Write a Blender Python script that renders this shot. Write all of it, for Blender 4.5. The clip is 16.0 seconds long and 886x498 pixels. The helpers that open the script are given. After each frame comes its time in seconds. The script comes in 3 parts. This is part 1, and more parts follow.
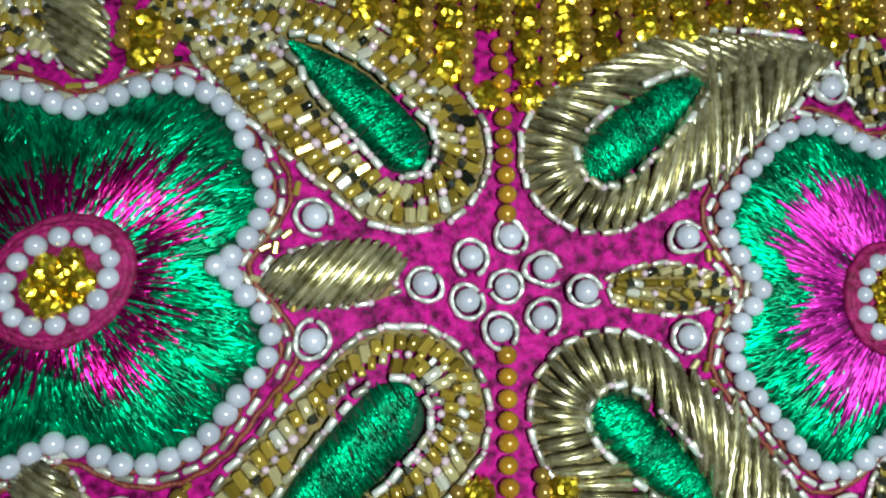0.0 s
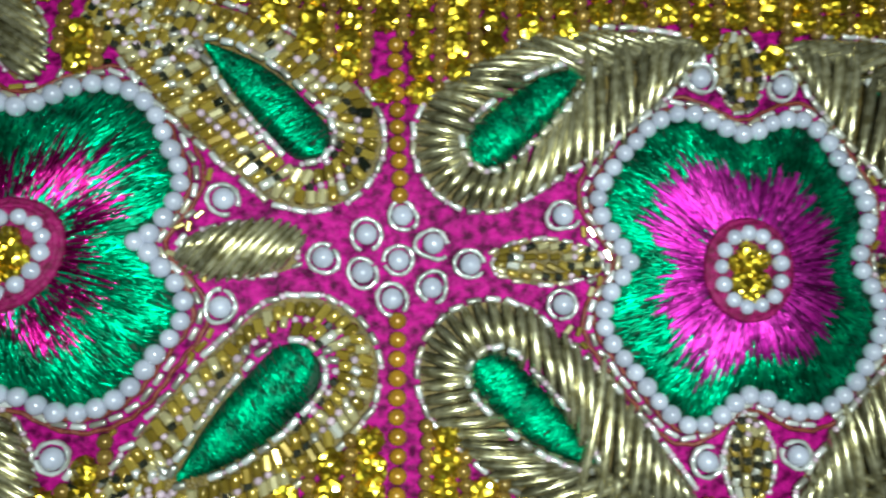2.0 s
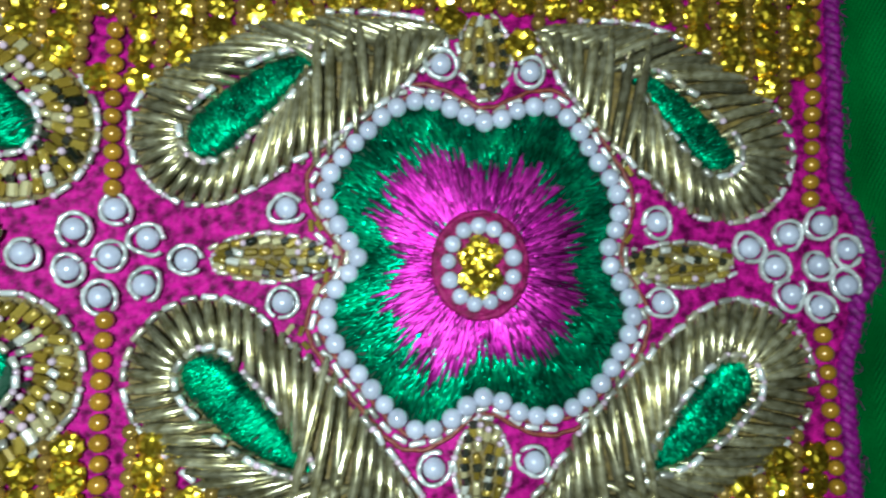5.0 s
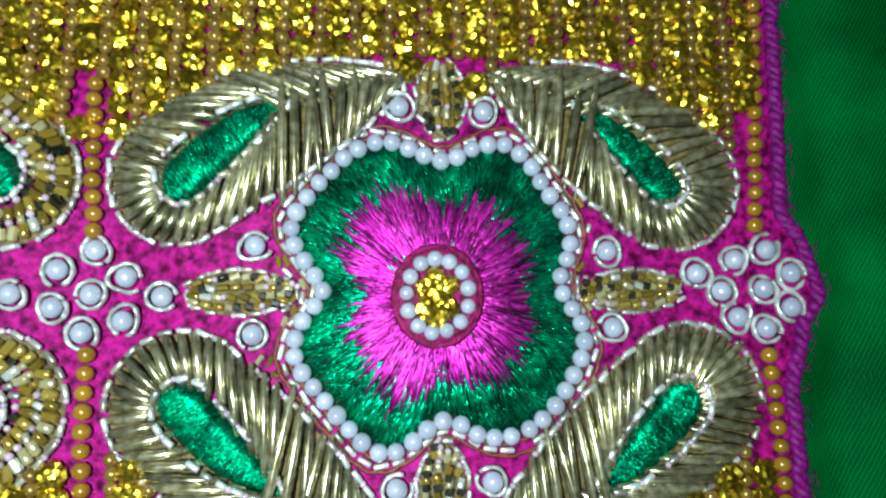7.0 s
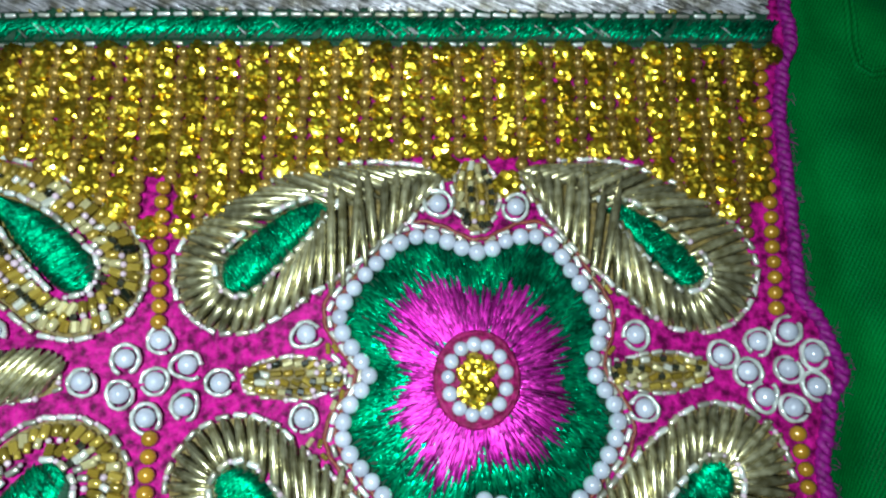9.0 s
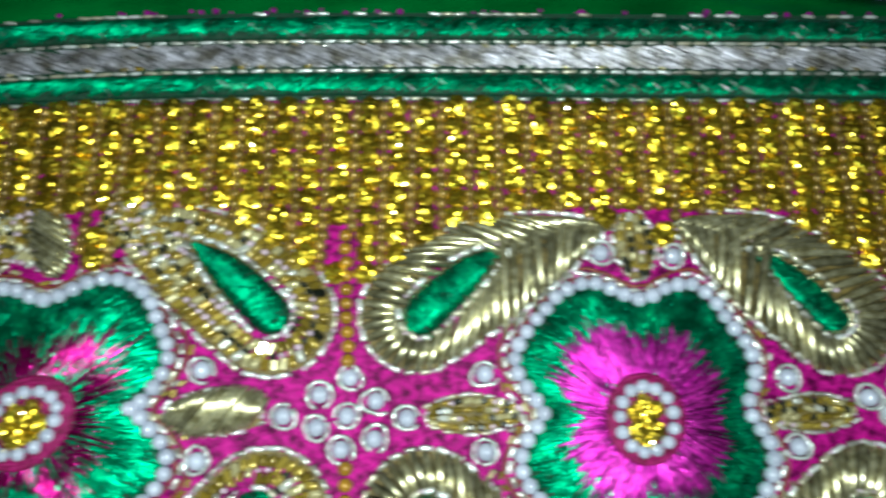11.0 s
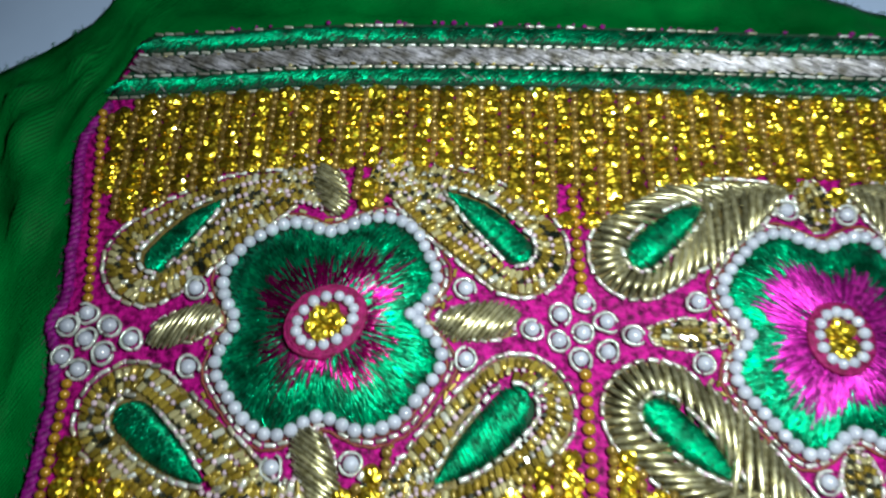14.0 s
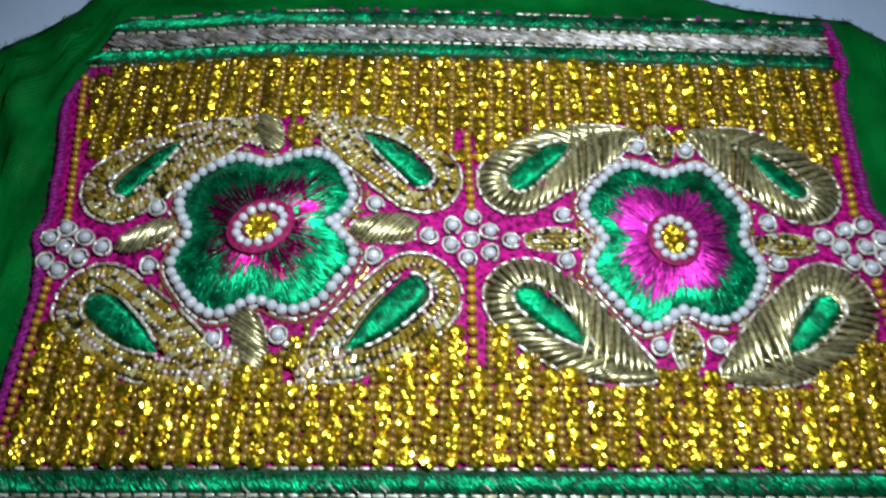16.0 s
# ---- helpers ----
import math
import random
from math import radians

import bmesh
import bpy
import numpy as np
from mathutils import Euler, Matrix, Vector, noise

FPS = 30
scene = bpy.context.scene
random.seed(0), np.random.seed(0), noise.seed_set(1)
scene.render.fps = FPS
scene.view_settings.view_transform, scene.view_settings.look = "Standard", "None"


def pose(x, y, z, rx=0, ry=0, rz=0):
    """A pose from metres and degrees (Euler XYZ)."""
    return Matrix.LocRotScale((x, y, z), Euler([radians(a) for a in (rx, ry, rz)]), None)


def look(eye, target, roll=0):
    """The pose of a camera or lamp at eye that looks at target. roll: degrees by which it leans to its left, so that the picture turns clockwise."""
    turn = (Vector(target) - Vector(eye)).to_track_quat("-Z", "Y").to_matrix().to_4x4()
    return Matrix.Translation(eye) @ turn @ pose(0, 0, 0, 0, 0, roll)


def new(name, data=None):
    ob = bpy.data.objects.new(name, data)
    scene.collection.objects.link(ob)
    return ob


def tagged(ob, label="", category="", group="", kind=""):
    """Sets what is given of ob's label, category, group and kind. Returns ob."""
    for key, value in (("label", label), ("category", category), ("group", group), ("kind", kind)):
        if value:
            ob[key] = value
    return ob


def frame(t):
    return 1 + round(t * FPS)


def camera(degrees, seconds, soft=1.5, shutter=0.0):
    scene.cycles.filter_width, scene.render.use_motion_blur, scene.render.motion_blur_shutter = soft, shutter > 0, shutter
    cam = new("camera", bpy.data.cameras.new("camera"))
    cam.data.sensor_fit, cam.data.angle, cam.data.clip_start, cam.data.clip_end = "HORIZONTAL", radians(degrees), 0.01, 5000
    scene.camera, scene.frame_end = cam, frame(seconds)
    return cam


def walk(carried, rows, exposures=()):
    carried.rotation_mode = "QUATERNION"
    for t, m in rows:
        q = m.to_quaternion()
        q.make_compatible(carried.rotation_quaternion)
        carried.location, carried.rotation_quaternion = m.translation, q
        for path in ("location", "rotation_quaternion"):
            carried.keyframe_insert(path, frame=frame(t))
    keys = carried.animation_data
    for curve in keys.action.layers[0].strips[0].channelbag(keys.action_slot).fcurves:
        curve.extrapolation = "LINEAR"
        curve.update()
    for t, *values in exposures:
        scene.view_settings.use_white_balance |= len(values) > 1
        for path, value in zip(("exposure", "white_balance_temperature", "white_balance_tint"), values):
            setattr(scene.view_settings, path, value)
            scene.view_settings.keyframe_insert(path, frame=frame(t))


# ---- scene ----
cam = camera(62.26, 16.0, soft=2.3, shutter=0.9)
PATH = [
    (0.0, -0.01700, -0.00681, 0.08403, 7.16, -6.69, 1.36),
    (0.5, -0.01644, -0.00604, 0.08567, 6.64, -6.28, 1.29),
    (1.0, -0.01423, -0.00686, 0.08781, 5.90, -6.02, 1.53),
    (1.5, -0.00894, -0.00767, 0.09195, 5.59, -5.39, 1.64),
    (2.0, -0.00166, -0.00888, 0.09615, 6.09, -4.64, 1.34),
    (2.5, 0.00231, -0.01041, 0.09740, 6.81, -5.10, 1.14),
    (3.0, 0.00577, -0.01177, 0.09876, 7.56, -5.26, 0.92),
    (3.5, 0.01008, -0.01033, 0.10137, 6.81, -4.56, 1.07),
    (4.0, 0.01734, -0.01171, 0.09992, 7.85, -4.04, 0.99),
    (4.5, 0.02808, -0.01036, 0.09348, 6.73, -4.48, 1.16),
    (7.0, 0.04101, -0.00805, 0.09994, 8.24, -3.34, 0.02),
    (7.5, 0.04097, -0.00937, 0.10333, 12.38, -2.42, -0.37),
    (8.0, 0.04013, -0.00932, 0.10568, 13.65, -2.06, -0.43),
    (10.5, 0.02935, -0.00347, 0.11362, 15.59, -0.23, -0.41),
    (11.0, 0.01466, -0.00209, 0.11795, 13.83, -0.22, 0.33),
    (11.5, 0.00306, -0.00576, 0.11833, 14.67, -0.07, 0.87),
    (12.0, -0.00266, -0.00898, 0.11943, 15.61, -0.19, 1.14),
    (12.5, -0.01115, -0.01384, 0.12419, 17.24, 0.11, 1.53),
    (13.0, -0.01957, -0.01903, 0.12881, 18.01, 0.40, 1.67),
    (13.5, -0.02798, -0.02527, 0.12985, 19.06, -0.18, 1.97),
    (14.0, -0.02464, -0.03873, 0.13215, 22.44, -0.09, 2.28),
    (14.5, -0.02163, -0.05314, 0.14123, 25.25, -0.53, 2.38),
    (15.0, -0.01384, -0.06129, 0.14332, 26.07, -1.39, 1.52),
    (15.5, -0.01008, -0.07008, 0.14713, 26.51, -0.87, 1.47),
    (16.0, -0.00727, -0.07897, 0.14967, 26.98, -1.10, 1.41),
]
EXPOSURES = [(0.0, -0.38, 6500, 3), (2.5, -0.42, 6200, 3), (4.5, -0.34, 5900, 2), (7.0, -0.16, 5800, 2), (8.0, -0.08, 5850, 2), (10.5, -0.14, 6100, 2), (11.0, -0.24, 6150, 2),
             (12.5, -0.12, 6400, 5), (13.5, -0.02, 6420, 6), (14.5, -0.32, 6450, 7), (16.0, -0.14, 6500, 9)]
walk(cam, [(t, pose(*row)) for t, *row in PATH], EXPOSURES)

# ---- world and lights ----
world = bpy.data.worlds.new("world")
scene.world = world
world.use_nodes = True
world.node_tree.nodes["Background"].inputs[0].default_value = (0.6, 0.7, 0.85, 1)
world.node_tree.nodes["Background"].inputs[1].default_value = 0.004


def area_light(name, place, target, size, watts, colour):
    data = bpy.data.lights.new(name, "AREA")
    data.shape, data.size, data.energy, data.color = "DISK", size, watts, colour
    ob = new(name, data)
    ob.matrix_world = look(place, target)
    return ob


# unseen fixed lamp, added in place of a torch carried beside the lens
area_light("torch_stand_in", (0.012, -0.012, 0.148), (0.010, -0.006, 0), 0.007, 0.46, (0.91, 1.0, 0.98))

# ---- materials ----
MM = 0.001


def material(name, colour, rough=0.5, metal=0.0, second=None, scale=400.0, bump=0.0, bump_scale=2500.0, coat=0.0,
             vary=0.0, spec=0.5, sheen=0.0, trans=0.0, per="object", weave=0):
    """A principled material: two colours mixed by noise, per-piece variation, fine bump. Scales are per metre."""
    m = bpy.data.materials.new(name)
    m.use_nodes = True
    nt = m.node_tree
    b = nt.nodes["Principled BSDF"]
    b.inputs["Roughness"].default_value, b.inputs["Metallic"].default_value = rough, metal
    b.inputs["Coat Weight"].default_value, b.inputs["Coat Roughness"].default_value = coat, 0.08
    b.inputs["Specular IOR Level"].default_value = spec
    b.inputs["Sheen Weight"].default_value = sheen
    b.inputs["Transmission Weight"].default_value = trans
    geo = nt.nodes.new("ShaderNodeNewGeometry")
    tex = nt.nodes.new("ShaderNodeTexNoise")
    tex.inputs["Scale"].default_value, tex.inputs["Detail"].default_value = scale, 4
    nt.links.new(geo.outputs["Position"], tex.inputs["Vector"])
    ramp = nt.nodes.new("ShaderNodeMapRange")
    ramp.inputs["From Min"].default_value, ramp.inputs["From Max"].default_value = 0.35, 0.65
    shade = tex.outputs["Fac"]
    if weave:
        ramp.inputs["From Min"].default_value, ramp.inputs["From Max"].default_value = 0.42, 0.92
        for turn, size, weight in ((0.5, weave, 0.32), (-0.9, weave * 1.3, 0.10)):
            turned = nt.nodes.new("ShaderNodeMapping")
            turned.inputs["Rotation"].default_value[2] = turn
            wave = nt.nodes.new("ShaderNodeTexWave")
            wave.inputs["Scale"].default_value, wave.inputs["Distortion"].default_value = size, 1.2
            nt.links.new(geo.outputs["Position"], turned.inputs["Vector"])
            nt.links.new(turned.outputs[0], wave.inputs["Vector"])
            add = nt.nodes.new("ShaderNodeMath")
            add.operation = "MULTIPLY_ADD"
            add.inputs[1].default_value = weight
            nt.links.new(wave.outputs["Fac"], add.inputs[0])
            nt.links.new(shade, add.inputs[2])
            shade = add.outputs[0]
    nt.links.new(shade, ramp.inputs["Value"])
    mix = nt.nodes.new("ShaderNodeMix")
    mix.data_type = "RGBA"
    mix.inputs[6].default_value = (*colour, 1)
    mix.inputs[7].default_value = (*(second or [c * 0.75 for c in colour]), 1)
    nt.links.new(ramp.outputs[0], mix.inputs[0])
    out = mix.outputs[2]
    if vary:
        info = nt.nodes.new("ShaderNodeObjectInfo")
        hsv = nt.nodes.new("ShaderNodeHueSaturation")
        rng = nt.nodes.new("ShaderNodeMapRange")
        rng.inputs["To Min"].default_value, rng.inputs["To Max"].default_value = 1 - vary, 1 + vary
        nt.links.new(info.outputs["Random"] if per == "object" else geo.outputs["Random Per Island"], rng.inputs["Value"])
        nt.links.new(rng.outputs[0], hsv.inputs["Value"])
        nt.links.new(out, hsv.inputs["Color"])
        out = hsv.outputs[0]
    nt.links.new(out, b.inputs["Base Color"])
    if bump:
        fine = nt.nodes.new("ShaderNodeTexNoise")
        fine.inputs["Scale"].default_value, fine.inputs["Detail"].default_value = bump_scale, 3
        nt.links.new(geo.outputs["Position"], fine.inputs["Vector"])
        bn = nt.nodes.new("ShaderNodeBump")
        bn.inputs["Strength"].default_value, bn.inputs["Distance"].default_value = bump, 0.0004
        nt.links.new(fine.outputs["Fac"], bn.inputs["Height"])
        nt.links.new(bn.outputs[0], b.inputs["Normal"])
    return m


def ramp_material(name, stops, rough, metal, coat=0.0, spec=0.5):
    """A material whose colour is picked per piece from stops of (position, colour)."""
    m = material(name, stops[0][1], rough, metal, coat=coat, spec=spec)
    nt = m.node_tree
    info = nt.nodes.new("ShaderNodeObjectInfo")
    cr = nt.nodes.new("ShaderNodeValToRGB")
    cr.color_ramp.interpolation = "CONSTANT"
    while len(cr.color_ramp.elements) < len(stops):
        cr.color_ramp.elements.new(0.5)
    for e, (p, c) in zip(cr.color_ramp.elements, stops):
        e.position, e.color = p, (*c, 1)
    nt.links.new(info.outputs["Random"], cr.inputs[0])
    nt.links.new(cr.outputs[0], nt.nodes["Principled BSDF"].inputs["Base Color"])
    return m


PLASTER = material("plaster", (0.42, 0.42, 0.42), 0.8, second=(0.36, 0.36, 0.36), scale=3, bump=0.1, bump_scale=200)
TABLE = material("table_laminate", (0.42, 0.53, 0.76), 0.5, second=(0.37, 0.47, 0.69), scale=30, bump=0.05, spec=0.3)
SILK = material("green_silk", (0.0006, 0.185, 0.030), 0.5, second=(0.0003, 0.055, 0.009), scale=60, bump=0.6, bump_scale=2600, spec=0.08, weave=560)
VELVET = material("pink_velvet", (0.45, 0.007, 0.215), 0.5, second=(0.07, 0.001, 0.034), scale=750, bump=0.9, bump_scale=1000, spec=0.06)
EDGING = material("pink_edging", (0.25, 0.005, 0.20), 0.55, second=(0.10, 0.003, 0.085), scale=900, bump=0.7, bump_scale=1300, spec=0.25)
PEARL = material("pearl", (0.46, 0.48, 0.57), 0.16, second=(0.36, 0.38, 0.47), scale=500, coat=1.0, vary=0.1)
OCHRE = material("ochre_bead", (0.40, 0.21, 0.018), 0.25, second=(0.30, 0.15, 0.015), scale=600, coat=0.4, vary=0.2, metal=0.2)
BRASS = material("brass_bead", (0.30, 0.19, 0.040), 0.22, second=(0.19, 0.115, 0.024), scale=600, coat=0.4, vary=0.3, metal=0.4)
CRYSTAL = material("gold_crystal", (0.97, 0.75, 0.06), 0.30, metal=0.95, second=(0.55, 0.32, 0.015), scale=1500, vary=0.4, coat=1.0)
COIL = material("gold_purl_wire", (0.62, 0.58, 0.37), 0.24, metal=0.74, second=(0.24, 0.21, 0.095), scale=800, vary=0.45, coat=1.0)
SILVER = ramp_material("silver_lined_bugle", [(0.0, (0.55, 0.55, 0.49)), (0.26, (0.78, 0.79, 0.77)), (0.60, (0.30, 0.29, 0.25)), (0.82, (0.50, 0.46, 0.34))], 0.30, 0.45, coat=1.0)
# near-black stop paints in dark gaps; palest stop is clear glass and painted glints
AMBER = ramp_material("amber_bugle", [(0.0, (0.40, 0.29, 0.05)), (0.26, (0.30, 0.20, 0.026)), (0.46, (0.52, 0.46, 0.24)), (0.77, (0.20, 0.14, 0.02)), (0.93, (0.012, 0.016, 0.010)), (0.95, (0.64, 0.64, 0.56))], 0.17, 0.40, coat=1.0)
# near-black chips that paint in the shaded holes of the beads
BEAD_HOLE = material("hole_chip", (0.012, 0.016, 0.011), 0.15, second=(0.03, 0.03, 0.02), scale=700, coat=1.0)
WIRE = material("clear_wire", (0.86, 0.88, 0.86), 0.16, metal=0.4, second=(0.44, 0.46, 0.43), scale=450, coat=1.0)
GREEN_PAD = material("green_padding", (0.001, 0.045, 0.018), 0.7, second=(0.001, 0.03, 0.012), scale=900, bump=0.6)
GREEN_SILK = material("green_floss", (0.001, 0.50, 0.225), 0.35, second=(0.0005, 0.12, 0.052), scale=260, vary=0.65, per="island", spec=0.7, metal=0.87)
PINK_FLOSS = material("pink_floss", (0.60, 0.034, 0.42), 0.41, second=(0.34, 0.008, 0.24), scale=300, vary=0.8, per="island", spec=0.6, metal=0.82)
ROSE_FLOSS = material("rose_floss", (0.50, 0.006, 0.23), 0.24, second=(0.24, 0.003, 0.10), scale=300, vary=0.6, per="island", spec=0.6, metal=0.9)
PINK_DEEP = material("deep_pink_cord", (0.30, 0.008, 0.11), 0.6, second=(0.11, 0.002, 0.03), scale=900, bump=0.8, bump_scale=1800, spec=0.25)
STRIP = material("silver_floss", (0.60, 0.58, 0.64), 0.34, metal=0.55, second=(0.17, 0.155, 0.13), scale=300, vary=0.65, per="island", bump=0.4, bump_scale=1500)
SEED = material("seed_bead", (0.55, 0.42, 0.50), 0.15, second=(0.46, 0.34, 0.40), scale=600, coat=1.0, vary=0.25)
# dull gold ground; its dark tone also paints shade into the gaps
SHADE = material("gold_ground_gap_shade", (0.20, 0.14, 0.03), 0.5, second=(0.08, 0.055, 0.012), scale=900, bump=0.8)
COUCHING = material("rust_couching", (0.22, 0.045, 0.025), 0.5, second=(0.12, 0.02, 0.012), scale=900, bump=0.6)

# ---- helpers for meshes (all in millimetres, scaled on the way out) ----


def bell(x, y, cx, cy, sx, sy):
    return math.exp(-((x - cx) / sx) ** 2 - ((y - cy) / sy) ** 2)


# padding under single motifs: place, height, reach
SWELLS = [(18, 20, 2.0, 12), (19, -20, 1.9, 12), (-17, 21, 1.2, 11), (-16, -20, 1.4, 11), (46, 27, 1.2, 8), (46, -27, 1.3, 8),
          (0, 0, -1.0, 9), (-60, -30, 0.9, 9), (-27, 0, 0.6, 9)]


def hill(x, y):
    """The height of the panel's cloth: it swells under the two flowers."""
    z = -1.0 + 4.6 * bell(x, y, -39, -2, 31, 27) + 1.9 * bell(x, y, 46, 2, 27, 25)
    z += sum(h * bell(x, y, u, v, r, r) for u, v, h, r in SWELLS)
    fall = min(1.0, max(0.0, (-52 - x) / 34))
    return z - 1.8 * fall * fall * (3 - 2 * fall)


class Buf:
    """Vertices and faces of one mesh."""

    def __init__(self):
        self.v, self.f = [], []

    def add(self, verts, faces):
        n = len(self.v)
        self.v += verts
        self.f += [tuple(i + n for i in f) for f in faces]

    def mesh(self, name, mat, smooth=True, origin=(0, 0, 0)):
        me = bpy.data.meshes.new(name)
        o = origin
        me.from_pydata([((x - o[0]) * MM, (y - o[1]) * MM, (z - o[2]) * MM) for x, y, z in self.v], [], self.f)
        me.materials.append(mat)
        if smooth:
            me.polygons.foreach_set("use_smooth", [True] * len(me.polygons))
        me.update()
        return me


def tube(buf, pts, radius, sides=6, cap=True, flat=1.0):
    """A tube through pts; radius is a number or one for each point."""
    pts = [Vector(p) for p in pts]
    n = len(pts)
    vs = []
    for i, p in enumerate(pts):
        d = (pts[min(i + 1, n - 1)] - pts[max(i - 1, 0)]).normalized()
        side = d.cross(Vector((0, 0, 1)))
        side = side.normalized() if side.length > 1e-4 else Vector((1, 0, 0))
        up = side.cross(d)
        r = radius[i] if isinstance(radius, (list, tuple)) else radius
        for k in range(sides):
            a = 2 * math.pi * k / sides
            vs.append(tuple(p + side * (r * math.cos(a)) + up * (r * flat * math.sin(a))))
    fs = [(i * sides + k, i * sides + (k + 1) % sides, (i + 1) * sides + (k + 1) % sides, (i + 1) * sides + k)
          for i in range(n - 1) for k in range(sides)]
    if cap:
        fs += [tuple(range(sides))[::-1], tuple(range((n - 1) * sides, n * sides))]
    buf.add(vs, fs)


def ball(buf, c, r, seg=12, rings=8, flat=1.0):
    vs = [(c[0], c[1], c[2] + r * flat)]
    for i in range(1, rings):
        a = math.pi * i / rings
        vs += [(c[0] + r * math.sin(a) * math.cos(2 * math.pi * k / seg), c[1] + r * math.sin(a) * math.sin(2 * math.pi * k / seg),
                c[2] + r * flat * math.cos(a)) for k in range(seg)]
    vs.append((c[0], c[1], c[2] - r * flat))
    last = len(vs) - 1
    fs = [(0, 1 + k, 1 + (k + 1) % seg) for k in range(seg)]
    for i in range(rings - 2):
        a, b = 1 + i * seg, 1 + (i + 1) * seg
        fs += [(a + k, b + k, b + (k + 1) % seg, a + (k + 1) % seg) for k in range(seg)]
    a = 1 + (rings - 2) * seg
    fs += [(a + (k + 1) % seg, a + k, last) for k in range(seg)]
    buf.add(vs, fs)


def thing(name, at, label, category, group=""):
    ob = new(name)
    ob.empty_display_size = 0.002
    ob.location = [c * MM for c in at]
    return tagged(ob, label, category, group)


def origin_of(ob):
    o = ob.location.copy()
    if ob.parent:
        o += ob.parent.location
    return [c / MM for c in o]


def part(name, buf, mat, parent, label="", smooth=True, kind=""):
    ob = new(name, buf.mesh(name, mat, smooth, origin_of(parent)))
    ob.parent = parent
    return tagged(ob, label, kind=kind)


def piece(name, mesh, parent, at, along=(1, 0, 0), size=(1, 1, 1), tip=0.0):
    """An object on a shared mesh, at a place in millimetres, its x axis along a direction, under a thing."""
    x = Vector(along).normalized()
    side = Vector((0, 0, 1)).cross(x)
    side = side.normalized() if side.length > 1e-4 else Vector((0, 1, 0))
    up = x.cross(side)
    turn = Matrix((x, side, up)).transposed().to_4x4()
    ob = new(name, mesh)
    ob.parent = parent
    o = origin_of(parent)
    ob.matrix_basis = (Matrix.Translation([(at[k] - o[k]) * MM for k in range(3)]) @ turn
                       @ Matrix.Rotation(tip, 4, "X") @ Matrix.Diagonal((*size, 1)))
    return ob


def unit(name, make, mat, smooth=True):
    b = Buf()
    make(b)
    return b.mesh(name, mat, smooth)


def crystal_mesh(name, seed):
    """A crinkled gold bead with many small facets, one millimetre in radius."""
    rnd = random.Random(seed)
    bm = bmesh.new()
    bmesh.ops.create_icosphere(bm, subdivisions=3, radius=1.0)
    for v in bm.verts:
        v.co *= rnd.uniform(0.80, 1.12)
        v.co.z *= 0.6
    me = bpy.data.meshes.new(name)
    bm.to_mesh(me)
    bm.free()
    me.transform(Matrix.Scale(MM, 4))
    me.materials.append(CRYSTAL)
    return me


def purl(b, bend):
    """A length of coiled wire, one long and one thick, arched, with its turns as ridges."""
    n = 28
    tube(b, [(i / n - 0.5, bend * math.sin(math.pi * i / n), 0.58 * math.sin(math.pi * i / n) ** 0.8 - 0.12) for i in range(n + 1)],
         [(0.50 if i % 2 else 0.39) * (0.72 if i in (0, n) else 1) for i in range(n + 1)], 8)


PEARL_MESH = unit("pearl", lambda b: ball(b, (0, 0, 0), 1, 16, 10), PEARL)
BEAD_MESH = unit("bead", lambda b: ball(b, (0, 0, 0), 1, 10, 7, 0.9), OCHRE)
SILVER_BUGLE = unit("bugle", lambda b: tube(b, [(-0.5, 0, 0), (-0.42, 0, 0), (0.42, 0, 0), (0.5, 0, 0)], [0.34, 0.5, 0.5, 0.34], 8), SILVER)
AMBER_BUGLE = unit("bugle", lambda b: tube(b, [(-0.5, 0, 0), (-0.42, 0, 0), (0.42, 0, 0), (0.5, 0, 0)], [0.34, 0.5, 0.5, 0.34], 7), AMBER, False)
FIELD_BEAD = unit("bead", lambda b: ball(b, (0, 0, 0), 1, 10, 7, 0.95), BRASS)
AMBER_ROUND = unit("bugle", lambda b: tube(b, [(-0.5, 0, 0), (-0.42, 0, 0), (0.42, 0, 0), (0.5, 0, 0)], [0.34, 0.5, 0.5, 0.34], 8), AMBER)
HOLE_MESH = unit("hole_chip", lambda b: tube(b, [(-0.5, 0, 0), (-0.42, 0, 0), (0.42, 0, 0), (0.5, 0, 0)], [0.36, 0.5, 0.5, 0.36], 6), BEAD_HOLE, False)
SEED_MESH = unit("seed", lambda b: ball(b, (0, 0, 0), 1, 8, 6), SEED)
PURLS = [unit("purl", lambda b, k=k: purl(b, k), COIL) for k in (-0.10, -0.04, 0.03, 0.10)]
CRYSTALS = [crystal_mesh("crystal", s) for s in range(6)]


def ring_mesh(seed):
    """A loop of clear wire round a pearl, not quite closed and not quite flat; radius one."""
    rnd = random.Random(seed)
    b = Buf()
    gap, n = rnd.uniform(0.1, 0.8), 22
    wob = [rnd.uniform(-0.10, 0.10) for _ in range(4)]
    pts = []
    for i in range(n + 1):
        a = gap / 2 + (2 * math.pi - gap) * i / n
        r = 1 + wob[0] * math.cos(2 * a) + wob[1] * math.sin(3 * a)
        pts.append((r * math.cos(a), r * math.sin(a), wob[2] * math.sin(a) + wob[3] * math.cos(2 * a)))
    tube(b, pts, [0.16 * (1 + 0.18 * math.sin(i * 1.9 + seed)) for i in range(n + 1)], 8, flat=1.9)
    return b.mesh("ring", WIRE)


RINGS = [ring_mesh(s) for s in range(8)]


